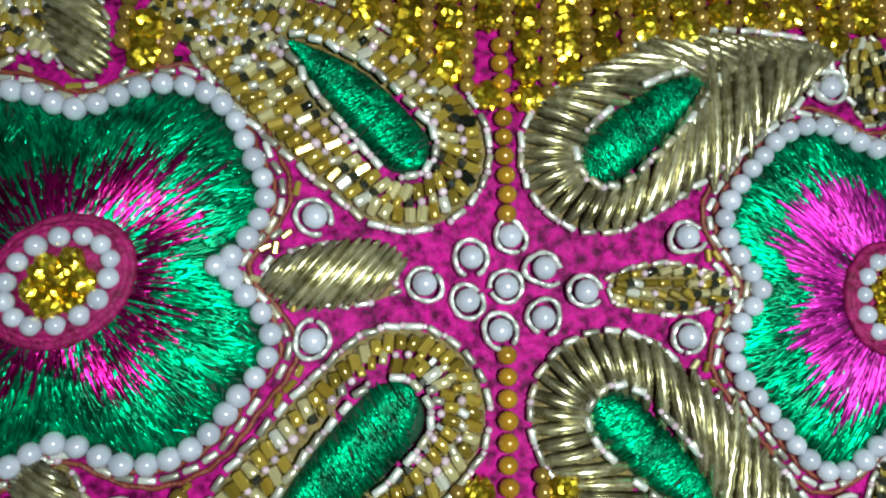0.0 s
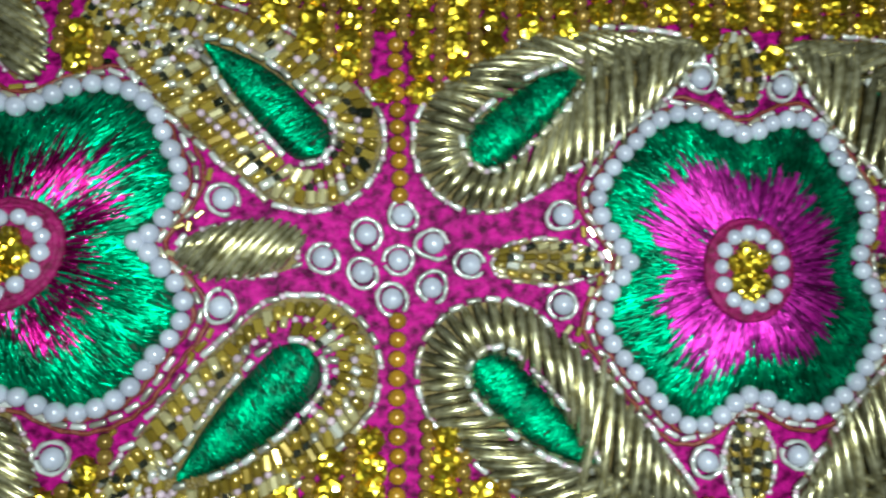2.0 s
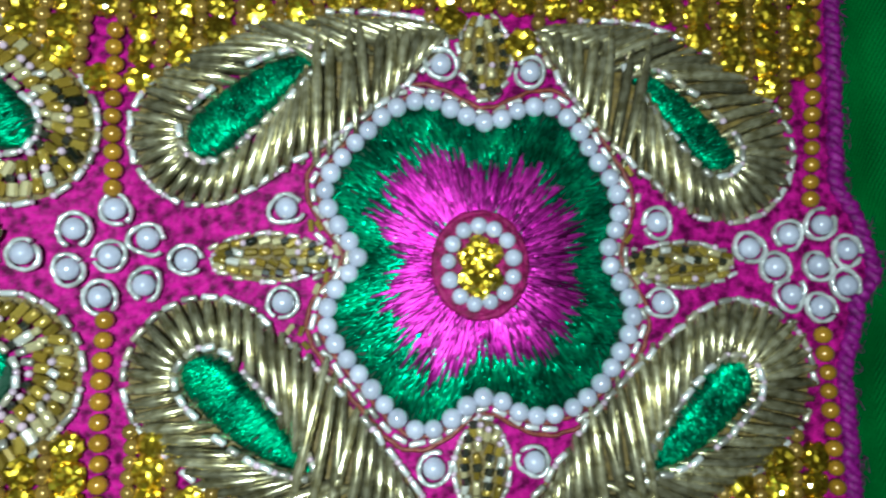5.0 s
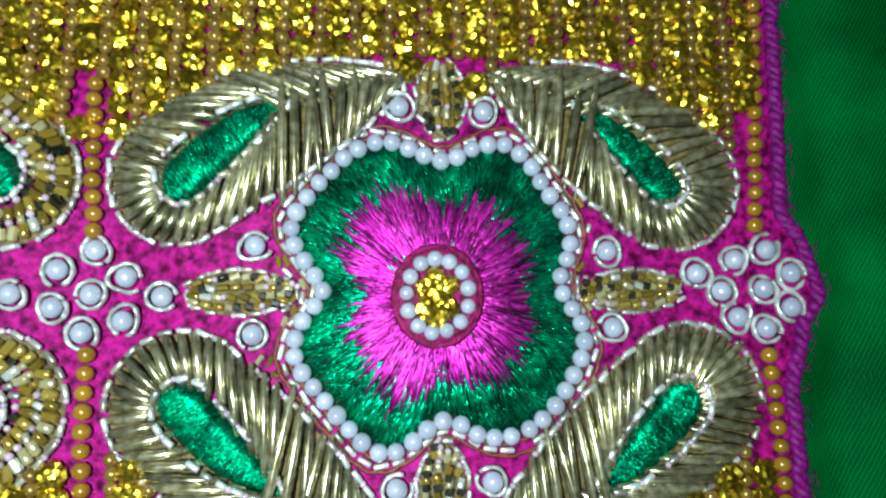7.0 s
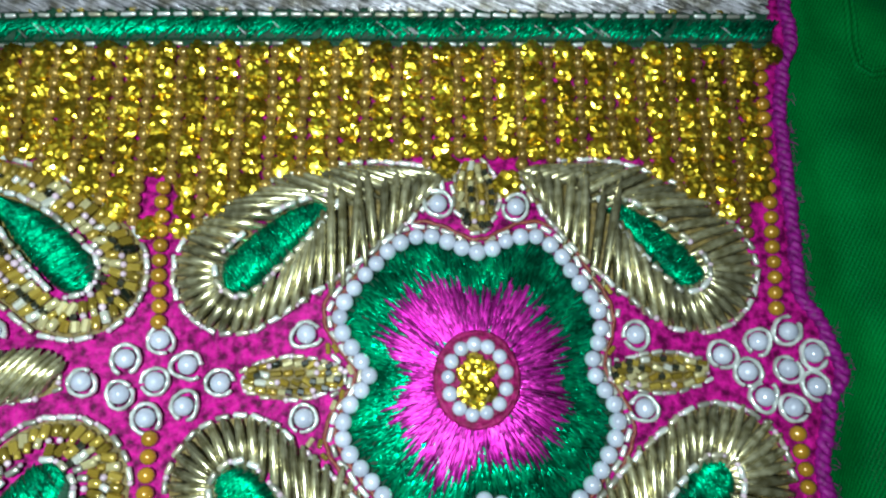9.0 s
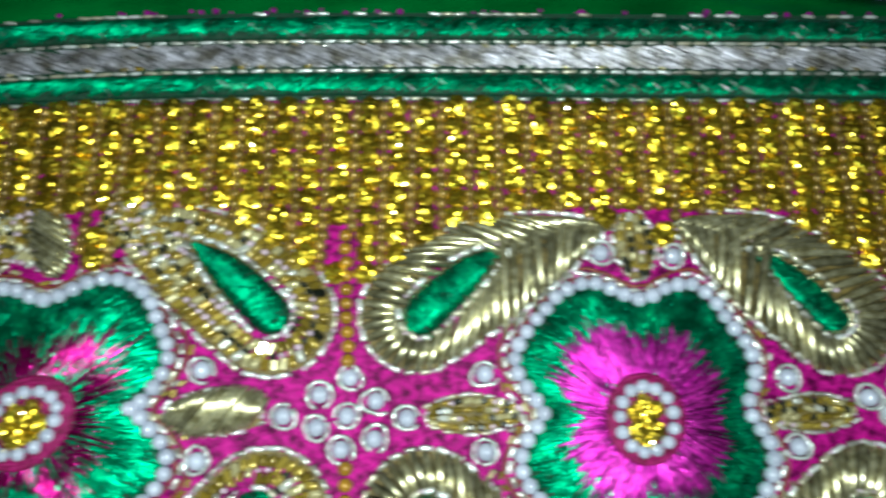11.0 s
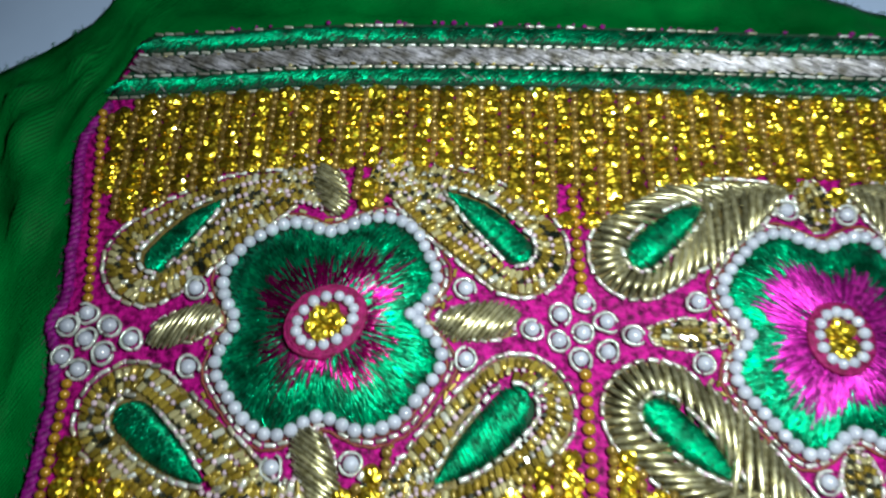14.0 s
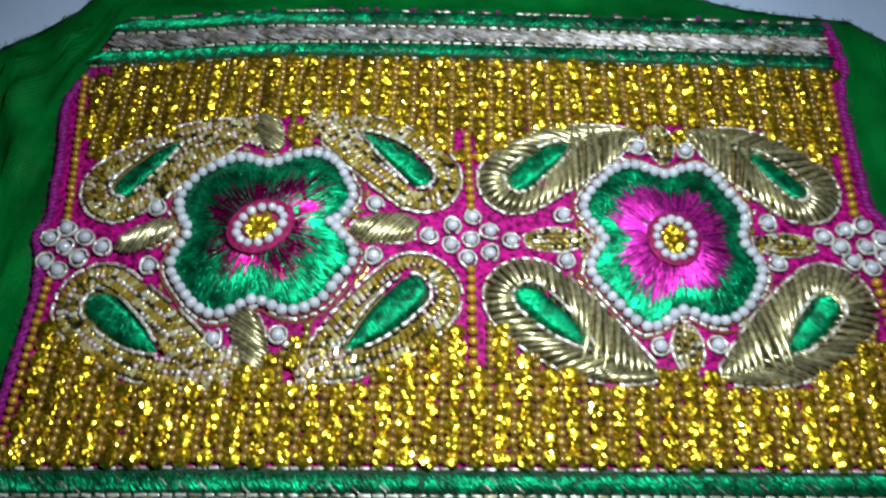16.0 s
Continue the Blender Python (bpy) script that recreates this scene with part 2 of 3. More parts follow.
def ringed_pearl(parent, x, y, seed):
    rnd = random.Random(seed)
    z = hill(x, y)
    p = piece("pearl", PEARL_MESH, parent, (x, y, z + 1.35), size=(1.42, 1.42, 1.35))
    r = rnd.uniform(1.86, 2.06)
    turn = rnd.uniform(0, 6.3)
    ring = piece("ring", RINGS[seed % 8], parent, (x + rnd.uniform(-0.15, 0.15), y + rnd.uniform(-0.15, 0.15), z + 1.1),
          along=(math.cos(turn), math.sin(turn), 0), size=(r, r, r))
    ring.parent, ring.matrix_parent_inverse = p, p.matrix_basis.inverted()
    tagged(ring, "loop of clear glassy wire")
    return p


# ---- outlines ----
RIGHT_RIM = [(0, 20.25, 0.00), (1, -0.18, 0.33), (2, -0.78, -0.35), (3, 0.26, -0.26), (4, -2.00, -0.49), (5, 0.01, -0.22), (6, 0.12, 0.17), (7, 0.36, -0.15), (8, -1.12, -0.16), (9, 0.02, -0.12), (10, -0.02, -0.05), (11, 0.08, -0.12), (12, -0.22, 0.01)]
LEFT_RIM = [(0, 21.04, 0.00), (1, 0.16, 0.48), (2, -0.22, 0.08), (3, -0.20, 0.03), (4, -2.42, -0.76), (5, 0.07, -0.22), (6, -0.00, -0.05), (7, 0.12, -0.19), (8, -1.02, -0.27), (9, -0.11, -0.06), (10, -0.16, -0.13), (11, -0.11, -0.07), (12, -0.21, -0.13)]


def rim(coefficients, cx, cy, a, scale=1.0):
    r = scale * sum(p * math.cos(k * a) + q * math.sin(k * a) for k, p, q in coefficients)
    return cx + r * math.cos(a), cy + r * math.sin(a)


def resample(pts, step):
    """Places at even steps along a closed line, with the direction at each."""
    pts = pts + [pts[0]]
    lens = [0.0]
    for a, b in zip(pts, pts[1:]):
        lens.append(lens[-1] + math.dist(a, b))
    n = max(3, round(lens[-1] / step))
    out, j = [], 0
    for i in range(n):
        s = lens[-1] * i / n
        while lens[j + 1] < s:
            j += 1
        f = (s - lens[j]) / max(lens[j + 1] - lens[j], 1e-9)
        a, b = pts[j], pts[j + 1]
        d = math.dist(a, b) or 1
        out.append((a[0] + f * (b[0] - a[0]), a[1] + f * (b[1] - a[1]), (b[0] - a[0]) / d, (b[1] - a[1]) / d))
    return out


class Drop:
    """A teardrop: circles that shrink along a bent spine from a round end to a tip."""

    def __init__(self, c, tip, r, bow=0.0, power=2.2, least=0.4):
        self.c, self.tip, self.r, self.power, self.least = Vector(c), Vector(tip), r, power, least
        d = self.tip - self.c
        self.mid = (self.c + self.tip) / 2 + Vector((-d.y, d.x)) * bow

    def spine(self, s):
        return self.c * (1 - s) ** 2 + self.mid * (2 * s * (1 - s)) + self.tip * s * s

    def radius(self, s):
        return self.r * (1 - s ** self.power) + self.least * s

    def side(self, s):
        d = (self.spine(min(s + 0.01, 1)) - self.spine(max(s - 0.01, 0))).normalized()
        return Vector((-d.y, d.x))

    def outline(self, grow=0.0):
        left, right = [], []
        for i in range(25):
            s = 1 - i / 24
            p, n, r = self.spine(s), self.side(s), self.radius(s) + grow
            left.append(p + n * r)
            right.append(p - n * r)
        n0 = self.side(0)
        a0 = math.atan2(n0.y, n0.x)
        cap = [self.c + Vector((math.cos(a0 + math.pi * k / 16), math.sin(a0 + math.pi * k / 16))) * (self.r + grow) for k in range(1, 16)]
        return [tuple(p) for p in left + cap + right[::-1]]

    def inside(self, x, y, grow=0.0):
        p = Vector((x, y))
        return any((p - self.spine(i / 12)).length < self.radius(i / 12) + grow for i in range(13))


# ---- the room and the table ----
ROOM = 1900.0
TABLE_Z = -6.2


def slab(name, lo, hi, mat):
    b = Buf()
    v = [(x, y, z) for x in (lo[0], hi[0]) for y in (lo[1], hi[1]) for z in (lo[2], hi[2])]
    b.add(v, [(0, 1, 3, 2), (4, 6, 7, 5), (0, 4, 5, 1), (2, 3, 7, 6), (0, 2, 6, 4), (1, 5, 7, 3)])
    return tagged(new(name, b.mesh(name, mat, False)), kind="structure")


tagged(slab("table_top", (-ROOM, -ROOM, TABLE_Z - 30), (ROOM, ROOM, TABLE_Z), TABLE), "pale bluish white table top under the garment", "table")
tagged(slab("wall_north", (-ROOM, ROOM, -800), (ROOM, ROOM + 100, 2200), PLASTER), "plain pale plaster wall", "wall")
tagged(slab("wall_south", (-ROOM, -ROOM - 100, -800), (ROOM, -ROOM, 2200), PLASTER), "plain pale plaster wall", "wall")
tagged(slab("wall_east", (ROOM, -ROOM - 100, -800), (ROOM + 100, ROOM + 100, 2200), PLASTER), "plain pale plaster wall", "wall")
tagged(slab("wall_west", (-ROOM - 100, -ROOM - 100, -800), (-ROOM, ROOM + 100, 2200), PLASTER), "plain pale plaster wall", "wall")
tagged(slab("ceiling", (-ROOM - 100, -ROOM - 100, 2200), (ROOM + 100, ROOM + 100, 2300), PLASTER), "plain pale ceiling", "ceiling")


def along(nodes, q):
    """A smooth value between nodes of (position, value), rising in position."""
    if q <= nodes[0][0]:
        return nodes[0][1]
    for (a, u), (b, v) in zip(nodes, nodes[1:]):
        if q <= b:
            f = (q - a) / (b - a)
            return u + (v - u) * f * f * (3 - 2 * f)
    return nodes[-1][1]


def straight(nodes, q):
    return float(np.interp(q, [n[0] for n in nodes], [n[1] for n in nodes]))


LEFT_EDGE = [(-62, -99.5), (-33, -98.1), (-17, -97.8), (-9, -98.9), (-1, -101.6), (4, -99.9), (15, -101.3), (38, -104.5), (49, -100.8), (70, -96)]
RIGHT_EDGE = [(-62, 98.2), (-19, 96.8), (-13, 96.5), (-5, 98.4), (1, 101.3), (7, 99.6), (13, 96.4), (26, 96.8), (42, 96.9), (49, 98.2), (56, 100.6), (62, 100.2), (72, 98.6)]


def left_edge(y):
    return along(LEFT_EDGE, y)


def right_edge(y):
    return along(RIGHT_EDGE, y)


def border_line(x):
    """Lower edge of the upper trim."""
    q = (min(x, 10) - 10) / 110
    return 54.2 - 5.0 * q * q


def lower_line(x):
    """Upper edge of the lower trim."""
    return -51.6 + 0.022 * x


# ---- the garment's green cloth ----
CLOTH_TOP = [(-330, -60), (-130.5, 54.6), (-119, 62.6), (-108.6, 72.5), (-104.6, 83), (-90, 118), (35, 118), (50.5, 89), (68, 82.8), (83, 78.5),
             (97, 77.5), (107.5, 76.6), (112, 72.5), (121, 66.5), (150, 51), (330, -60)]


def cloth_top(x):
    return straight(CLOTH_TOP, x) + 0.9 * noise.noise((x * 0.15, 3, 0)) + 0.5 * noise.noise((x * 0.6, 7, 0))


def cloth_height(x, y):
    """The green cloth's height: flat under the panel, folded and wrinkled beyond it, down on the table at its edge."""
    over = max(left_edge(y) - x, x - right_edge(y), y - 71, -68 - y, 0)
    under = max(0.0, 1 - over / 5)
    z = hill(x, y) - 0.9 - 0.4 * (1 - math.exp(-over / 14))
    away = 1 - under
    z -= 1.5 * math.exp(-((over - 6) / 4) ** 2) * away
    z += away * (1.6 * noise.noise((x * 0.018, y * 0.011, 1)) + 1.0 * noise.noise((x * 0.07, y * 0.03, 5)))
    if x < -95:
        z += away * 3.0 * math.sin((x + 0.28 * y) * 0.46) * bell(x, y, -120, 10, 22, 62)
    if y > 60:
        z += away * 0.9 * math.sin(x * 0.16 + 0.06 * y) * bell(x, y, 0, 95, 120, 25)
    if x < -94 and y < 75:
        reach = math.hypot(x + 96, y - 70)
        turned = math.atan2(y - 70, x + 96) * 13 + 1.1 * noise.noise((x * 0.05, y * 0.05, 2))
        z += away * min(2.4, 0.10 * reach) * (0.5 - abs(math.sin(turned))) + away * 0.7 * noise.noise((x * 0.16, y * 0.16, 4))
    if y > 66 and x > -95:
        z += 0.5 * noise.noise((x * 0.13, y * 0.13, 6)) + 0.8 * math.sin(x * 0.21 + 2.2 * noise.noise((x * 0.03, y * 0.02, 9))) * min(1, (y - 66) / 12)
    edge = cloth_top(x) - y
    if edge < 14:
        z += (TABLE_Z + 1.2 - z) * (1 - edge / 14) ** 2 * away
    return max(z, TABLE_Z + 0.9)


def sleeve_cloth():
    sleeve = thing("sleeve", (0, -80, TABLE_Z + 0.9), "wrinkled emerald green silk sleeve lying on a table", "garment")
    b = Buf()
    nx, ny = 240, 130
    for i in range(nx + 1):
        x = -330 + 660 * i / nx
        top = cloth_top(x)
        for j in range(ny + 1):
            y = -260 + (top + 260) * j / ny
            b.v.append((x, y, cloth_height(x, y)))
    b.f = [(i * (ny + 1) + j, (i + 1) * (ny + 1) + j, (i + 1) * (ny + 1) + j + 1, i * (ny + 1) + j + 1) for i in range(nx) for j in range(ny)]
    cloth = part("cloth", b, SILK, sleeve)
    cloth.modifiers.new("thickness", "SOLIDIFY").thickness = 0.0004
    # a stitched tuck with a rounded corner beside the panel
    b = Buf()
    line = resample([(111.2, 66), (110.6, 56), (110.8, 51.5), (113.2, 49.8), (118, 50.8), (136, 54), (118, 50.9), (113.2, 49.9), (110.9, 51.6), (110.7, 56)], 0.8)
    line = line[:len(line) // 2]
    for off, r in ((0.0, 0.55), (1.1, 0.35)):
        tube(b, [(x - dy * off, y + dx * off, cloth_height(x - dy * off, y + dx * off) + 0.1) for x, y, dx, dy in line], r, 7)
    part("tuck", b, SILK, sleeve, "stitched tuck in the green silk")
    # selvedge threads along the cut edge
    b = Buf()
    rnd = random.Random(77)
    for i in range(260):
        x = rnd.uniform(-150, 150)
        y = cloth_top(x)
        z = cloth_height(x, y - 0.4)
        tube(b, [(x, y - 0.6, z), (x + rnd.uniform(-0.5, 0.5), y + rnd.uniform(0.2, 0.7), z + rnd.uniform(-0.1, 0.3)),
                 (x + rnd.uniform(-1, 1), y + rnd.uniform(0.6, 1.6), z - 0.2)], 0.07, 3, False)
    part("frayed_edge", b, SILK, sleeve, "short loose green threads along the cut edge", kind="stuff")


sleeve_cloth()

# ---- the pink panel that carries the beadwork ----
panel = thing("embroidered_panel", (0, 0, -1), "magenta velvet panel with rounded edging, sewn to green silk", "fabric panel")
b = Buf()
NX, NY = 150, 100
for j in range(NY + 1):
    for i in range(NX + 1):
        low, high = lower_line(-100 + 200 * i / NX) - 16, border_line(-100 + 200 * i / NX) + 16
        y = low + (high - low) * j / NY
        lo, hi = left_edge(y), right_edge(y)
        x = lo + (hi - lo) * i / NX
        edge = min(x - lo, hi - x)
        b.v.append((x, y, hill(x, y) - 0.5 * max(0, 1 - edge / 1.5) ** 2 + 0.12 * noise.noise((x * 0.9, y * 0.9, 0))))
b.f = [(j * (NX + 1) + i, j * (NX + 1) + i + 1, (j + 1) * (NX + 1) + i + 1, (j + 1) * (NX + 1) + i) for j in range(NY) for i in range(NX)]
ground_cloth = part("backing", b, VELVET, panel)
ground_cloth.modifiers.new("thickness", "SOLIDIFY").thickness = 0.0005
for name, edge, sign in (("left_edging", left_edge, 1), ("right_edging", right_edge, -1)):
    b = Buf()
    for k in (0, 1):
        pts, rad = [], []
        for j in range(560):
            y = -66 + (114 if sign > 0 else 137) * j / 559
            turn = y * 2.5 + math.pi * k + 0.8 * noise.noise((y * 0.4, 0, 5))
            x = edge(y) + sign * (1.0 + 0.55 * math.sin(turn) + 0.25 * noise.noise((y * 0.5, k, 3)))
            pts.append((x, y, hill(x, y) + 0.1 + 0.4 * math.cos(turn) + 0.1 * noise.noise((y * 1.3, k, 7))))
            rad.append(0.68 + 0.1 * math.sin(j * 0.9 + 2 * k))
        tube(b, pts, rad, 7)
    part("edging", b, EDGING, panel, "twisted magenta edging cord")
b = Buf()
rnd = random.Random(5)
for i in range(420):
    y = rnd.uniform(-60, 46)
    sign = rnd.choice((-1, 1))
    x = left_edge(y) if sign < 0 else right_edge(y)
    d = rnd.uniform(0.5, 2.2)
    z = hill(x, y) - 0.3
    tube(b, [(x - sign * 0.4, y, z), (x + sign * d * 0.6, y + rnd.uniform(-0.7, 0.7), z + rnd.uniform(-0.3, 0.5)),
             (x + sign * d, y + rnd.uniform(-1.2, 1.2), z - 0.5)], 0.05, 3, False)
part("fray", b, EDGING, panel, "frayed loose pink threads", kind="stuff")

# ---- flowers ----


def ply(buf, rnd, curve, radius, lift):
    """One twisted silk strand along a curve: its thickness swells and shrinks with the twist, and its ends dip in."""
    n = 6
    turn = rnd.uniform(0, 6.3)
    pts, rad = [], []
    for i in range(n + 1):
        x, y, z = curve(i / n)
        w = turn + i * 2.3
        pts.append((x + 0.05 * math.cos(w), y + 0.05 * math.sin(w), z + lift + 0.04 * math.sin(w) - (0.22 if i in (0, n) else 0)))
        rad.append(radius * (0.45 if i in (0, n) else 1 + 0.22 * (-1) ** i))
    tube(buf, pts, rad, 5, False)


def pad_height(q, lift):
    """Height of the stitched petals above the cloth from the middle (q=0) to the rim (q=1)."""
    q = min(q, 1.0)
    return 0.1 + 2.1 * (1 - q ** 4.5) + lift * max(0.0, 1 - q / 0.45) ** 2


def flower(name, coefficients, cx, cy, ring_at, ring_r, lean, lift, pink_reach, pink_count, floss, label, seed):
    rnd = random.Random(seed)
    f = thing(name, (cx, cy, hill(cx, cy)), label, "embroidered flower", "flowers on the panel")
    rx, ry = ring_at

    def oval(a, grow=0.0):
        u, v = (ring_r[0] + grow) * math.cos(a), (ring_r[1] + grow) * math.sin(a)
        return rx + u * math.cos(lean) - v * math.sin(lean), ry + u * math.sin(lean) + v * math.cos(lean)

    def at(a, q):
        ex, ey = rim(coefficients, cx, cy, a, 0.99)
        x, y = rx + (ex - rx) * q, ry + (ey - ry) * q
        return x, y, hill(x, y) + pad_height(q, lift)

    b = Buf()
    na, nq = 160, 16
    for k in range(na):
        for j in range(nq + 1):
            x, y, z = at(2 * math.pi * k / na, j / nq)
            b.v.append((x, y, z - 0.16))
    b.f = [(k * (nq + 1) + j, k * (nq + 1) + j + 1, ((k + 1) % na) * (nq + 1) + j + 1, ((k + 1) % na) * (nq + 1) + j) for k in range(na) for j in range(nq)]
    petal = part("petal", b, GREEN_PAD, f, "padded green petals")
    b = Buf()
    for i in range(3900):
        a = rnd.uniform(0, 2 * math.pi)
        q1 = 1 - rnd.random() ** 1.5 * 0.66
        q0 = max(0.27, q1 - rnd.uniform(0.10, 0.30))
        da = rnd.gauss(0, 0.06)
        ply(b, rnd, lambda g: at(a + da * g, q0 + (q1 - q0) * g), rnd.uniform(0.14, 0.21), rnd.uniform(0, 0.2))
    part("green_thread", b, GREEN_SILK, petal, "glossy emerald satin stitches", kind="stuff")
    b = Buf()
    for i in range(pink_count):
        a = rnd.uniform(0, 2 * math.pi)
        q0 = rnd.uniform(0.24, 0.42)
        q1 = q0 + (pink_reach(a) - 0.24) * (0.35 + 0.65 * rnd.random())
        da = rnd.gauss(0, 0.03)
        ply(b, rnd, lambda g: at(a + da * g, q0 + (q1 - q0) * g), rnd.uniform(0.18, 0.26) * (0.65 if floss is ROSE_FLOSS else 1), rnd.uniform(0.06, 0.38))
    part("pink_thread", b, floss, petal, "magenta stitches raying out from the middle", kind="stuff")
    # corded ring round the middle
    top = hill(rx, ry) + pad_height(0.28, lift) + 0.45
    for k, (grow, r) in enumerate(((1.85, 0.55), (1.25, 0.6), (0.65, 0.65)) if floss is ROSE_FLOSS else ((1.5, 0.55), (1.05, 0.6), (0.6, 0.7))):
        b = Buf()
        pts = [(*oval(2 * math.pi * i / 72, grow), top + 0.1 + 0.15 * k) for i in range(73)]
        tube(b, pts, [r * rnd.uniform(0.86, 1.16) for i in range(73)], 8, False)
        part("cord", b, PINK_DEEP, f, "deep pink corded ring")
    b = Buf()
    ball(b, (rx, ry, top - 0.9), max(ring_r), 24, 8, 0.25)
    part("middle", b, PINK_DEEP, f)
    n = round(math.pi * (ring_r[0] + ring_r[1]) / 2.12)
    for i in range(n):
        a = 2 * math.pi * i / n + 0.2
        x, y = (c + rnd.uniform(-0.1, 0.1) for c in oval(a))
        r = rnd.uniform(1.0, 1.16)
        piece("pearl", PEARL_MESH, f, (x, y, top + 0.75), size=(r, r, r))
    for i, (u, v, r) in enumerate(((-0.45, -0.5, 1.45), (0.4, -0.45, 1.45), (-0.1, 0.5, 1.5), (0.5, 0.35, 1.2), (-0.6, 0.2, 1.15), (0.0, -0.9, 1.1), (0.05, 0.0, 1.3))):
        reach, way = math.hypot(u, v), math.atan2(v, u)
        edge = oval(way, -1.2)
        x, y = rx + reach * (edge[0] - rx), ry + reach * (edge[1] - ry)
        piece("crystal", CRYSTALS[i % 6], f, (x, y, top + 0.7), along=(math.cos(i), math.sin(i), 0), size=(r * 1.12, r * 1.12, r * 1.12))
    # pearls along the rim, then thin bugle beads outside them
    line = resample([rim(coefficients, cx, cy, 2 * math.pi * k / 240) for k in range(240)], 2.42)
    for x, y, dx, dy in line:
        r = rnd.uniform(1.2, 1.34)
        piece("pearl", PEARL_MESH, f, (x + rnd.uniform(-0.12, 0.12), y + rnd.uniform(-0.12, 0.12), hill(x, y) + 1.2), size=(r, r, r))
    for x, y, dx, dy in resample([rim(coefficients, cx, cy, 2 * math.pi * k / 240, 1.085) for k in range(240)], 2.3):
        if rnd.random() < 0.9:
            t = rnd.gauss(0, 0.12)
            piece("bugle", SILVER_BUGLE, f, (x, y, hill(x, y) + 0.45), along=(dx - t * dy, dy + t * dx, rnd.gauss(0, 0.06)),
                  size=(rnd.uniform(1.6, 2.1), 0.8, 0.8))
    if floss is ROSE_FLOSS:
        for x, y in ((-31.9, 0.7),):
            piece("pearl", PEARL_MESH, f, (x, y, hill(x, y) + 1.7), size=(1.2, 1.2, 1.2))
    b = Buf()
    for scale in (1.045, 1.125):
        loop = [rim(coefficients, cx, cy, 2 * math.pi * k / 200, scale + 0.006 * math.sin(k * 1.7)) for k in range(201)]
        tube(b, [(x, y, hill(x, y) + 0.25) for x, y in loop], 0.33, 5, False)
    part("couching", b, COUCHING, f, "rust-brown couched thread")
    for scale in (1.16, 1.23):
        for x, y, dx, dy in resample([rim(coefficients, cx, cy, 2 * math.pi * k / 240, scale) for k in range(240)], 1.9):
            if rnd.random() < 0.62 and not any(o.inside(x, y, 1.3) for o in OUTERS) and not taken(x, y, 0.2, True):
                t = rnd.gauss(0, 0.35)
                piece("bugle", AMBER_BUGLE if rnd.random() < 0.6 else SILVER_BUGLE, f, (x, y, hill(x, y) + 0.45),
                      along=(dx - t * dy, dy + t * dx, rnd.gauss(0, 0.1)), size=(rnd.uniform(1.2, 1.8), 0.75, 0.75))
    return f


# ---- paisleys ----


def stitched_leaf(parent, drop, seed, puff=1.3):
    """A padded leaf in glossy green satin stitch."""
    rnd = random.Random(seed)
    b = Buf()
    n, m = 40, 12
    for i in range(n + 1):
        s = i / n
        for j in range(m + 1):
            w = 2 * j / m - 1
            p = drop.spine(s) + drop.side(s) * (w * drop.radius(s))
            b.v.append((p.x, p.y, hill(p.x, p.y) + 0.2 + puff * max(0, 1 - w ** 4) * min(1, drop.radius(s) / drop.r + 0.2)))
    b.f = [(i * (m + 1) + j, (i + 1) * (m + 1) + j, (i + 1) * (m + 1) + j + 1, i * (m + 1) + j + 1) for i in range(n) for j in range(m)]
    ball(b, (drop.c.x, drop.c.y, hill(drop.c.x, drop.c.y) + 0.2), drop.r, 20, 8, puff / drop.r)
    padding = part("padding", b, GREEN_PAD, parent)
    b = Buf()
    length = (drop.tip - drop.c).length
    back = -drop.r / length
    for i in range(1050):
        s = back + (1 - back) * rnd.random()
        if s < 0:
            d = (drop.c - drop.spine(0.05)).normalized()
            centre = drop.c + d * (-s * length)
            rad = math.sqrt(max(0.01, drop.r ** 2 - (s * length) ** 2))
            n2 = drop.side(0)
        else:
            centre, rad, n2 = drop.spine(s), drop.radius(s), drop.side(s)
        fwd = Vector((n2.y, -n2.x))
        w0 = rnd.uniform(-1.03, 0.5)
        w1 = min(1.03, w0 + rnd.uniform(0.35, 0.8))

        def curve(g):
            w = w0 + (w1 - w0) * g
            q = centre + n2 * (w * rad) + fwd * (w * rad * 0.22)
            return q.x, q.y, hill(q.x, q.y) + 0.28 + puff * max(0, 1 - w ** 4) * min(1, rad / drop.r + 0.2)

        ply(b, rnd, curve, rnd.uniform(0.11, 0.17), rnd.uniform(0, 0.16))
    part("green_thread", b, GREEN_SILK, padding, "glossy emerald satin stitches", kind="stuff")


def rim_bugles(parent, outline, step, rnd, height=0.5, thick=0.85, chance=0.93):
    for x, y, dx, dy in resample(outline, step):
        if rnd.random() < chance:
            t = rnd.gauss(0, 0.16)
            piece("bugle", SILVER_BUGLE, parent, (x, y, hill(x, y) + height), along=(dx - t * dy, dy + t * dx, rnd.gauss(0, 0.05)),
                  size=(step * rnd.uniform(0.66, 0.84), thick, thick))
        if rnd.random() < 0.5:
            r = rnd.uniform(0.34, 0.5)
            piece("seed", SEED_MESH, parent, (x + dx * step / 2, y + dy * step / 2, hill(x, y) + height), size=(r, r, r))


def nearest(line, x, y):
    return min(range(len(line)), key=lambda i: (line[i][0] - x) ** 2 + (line[i][1] - y) ** 2)


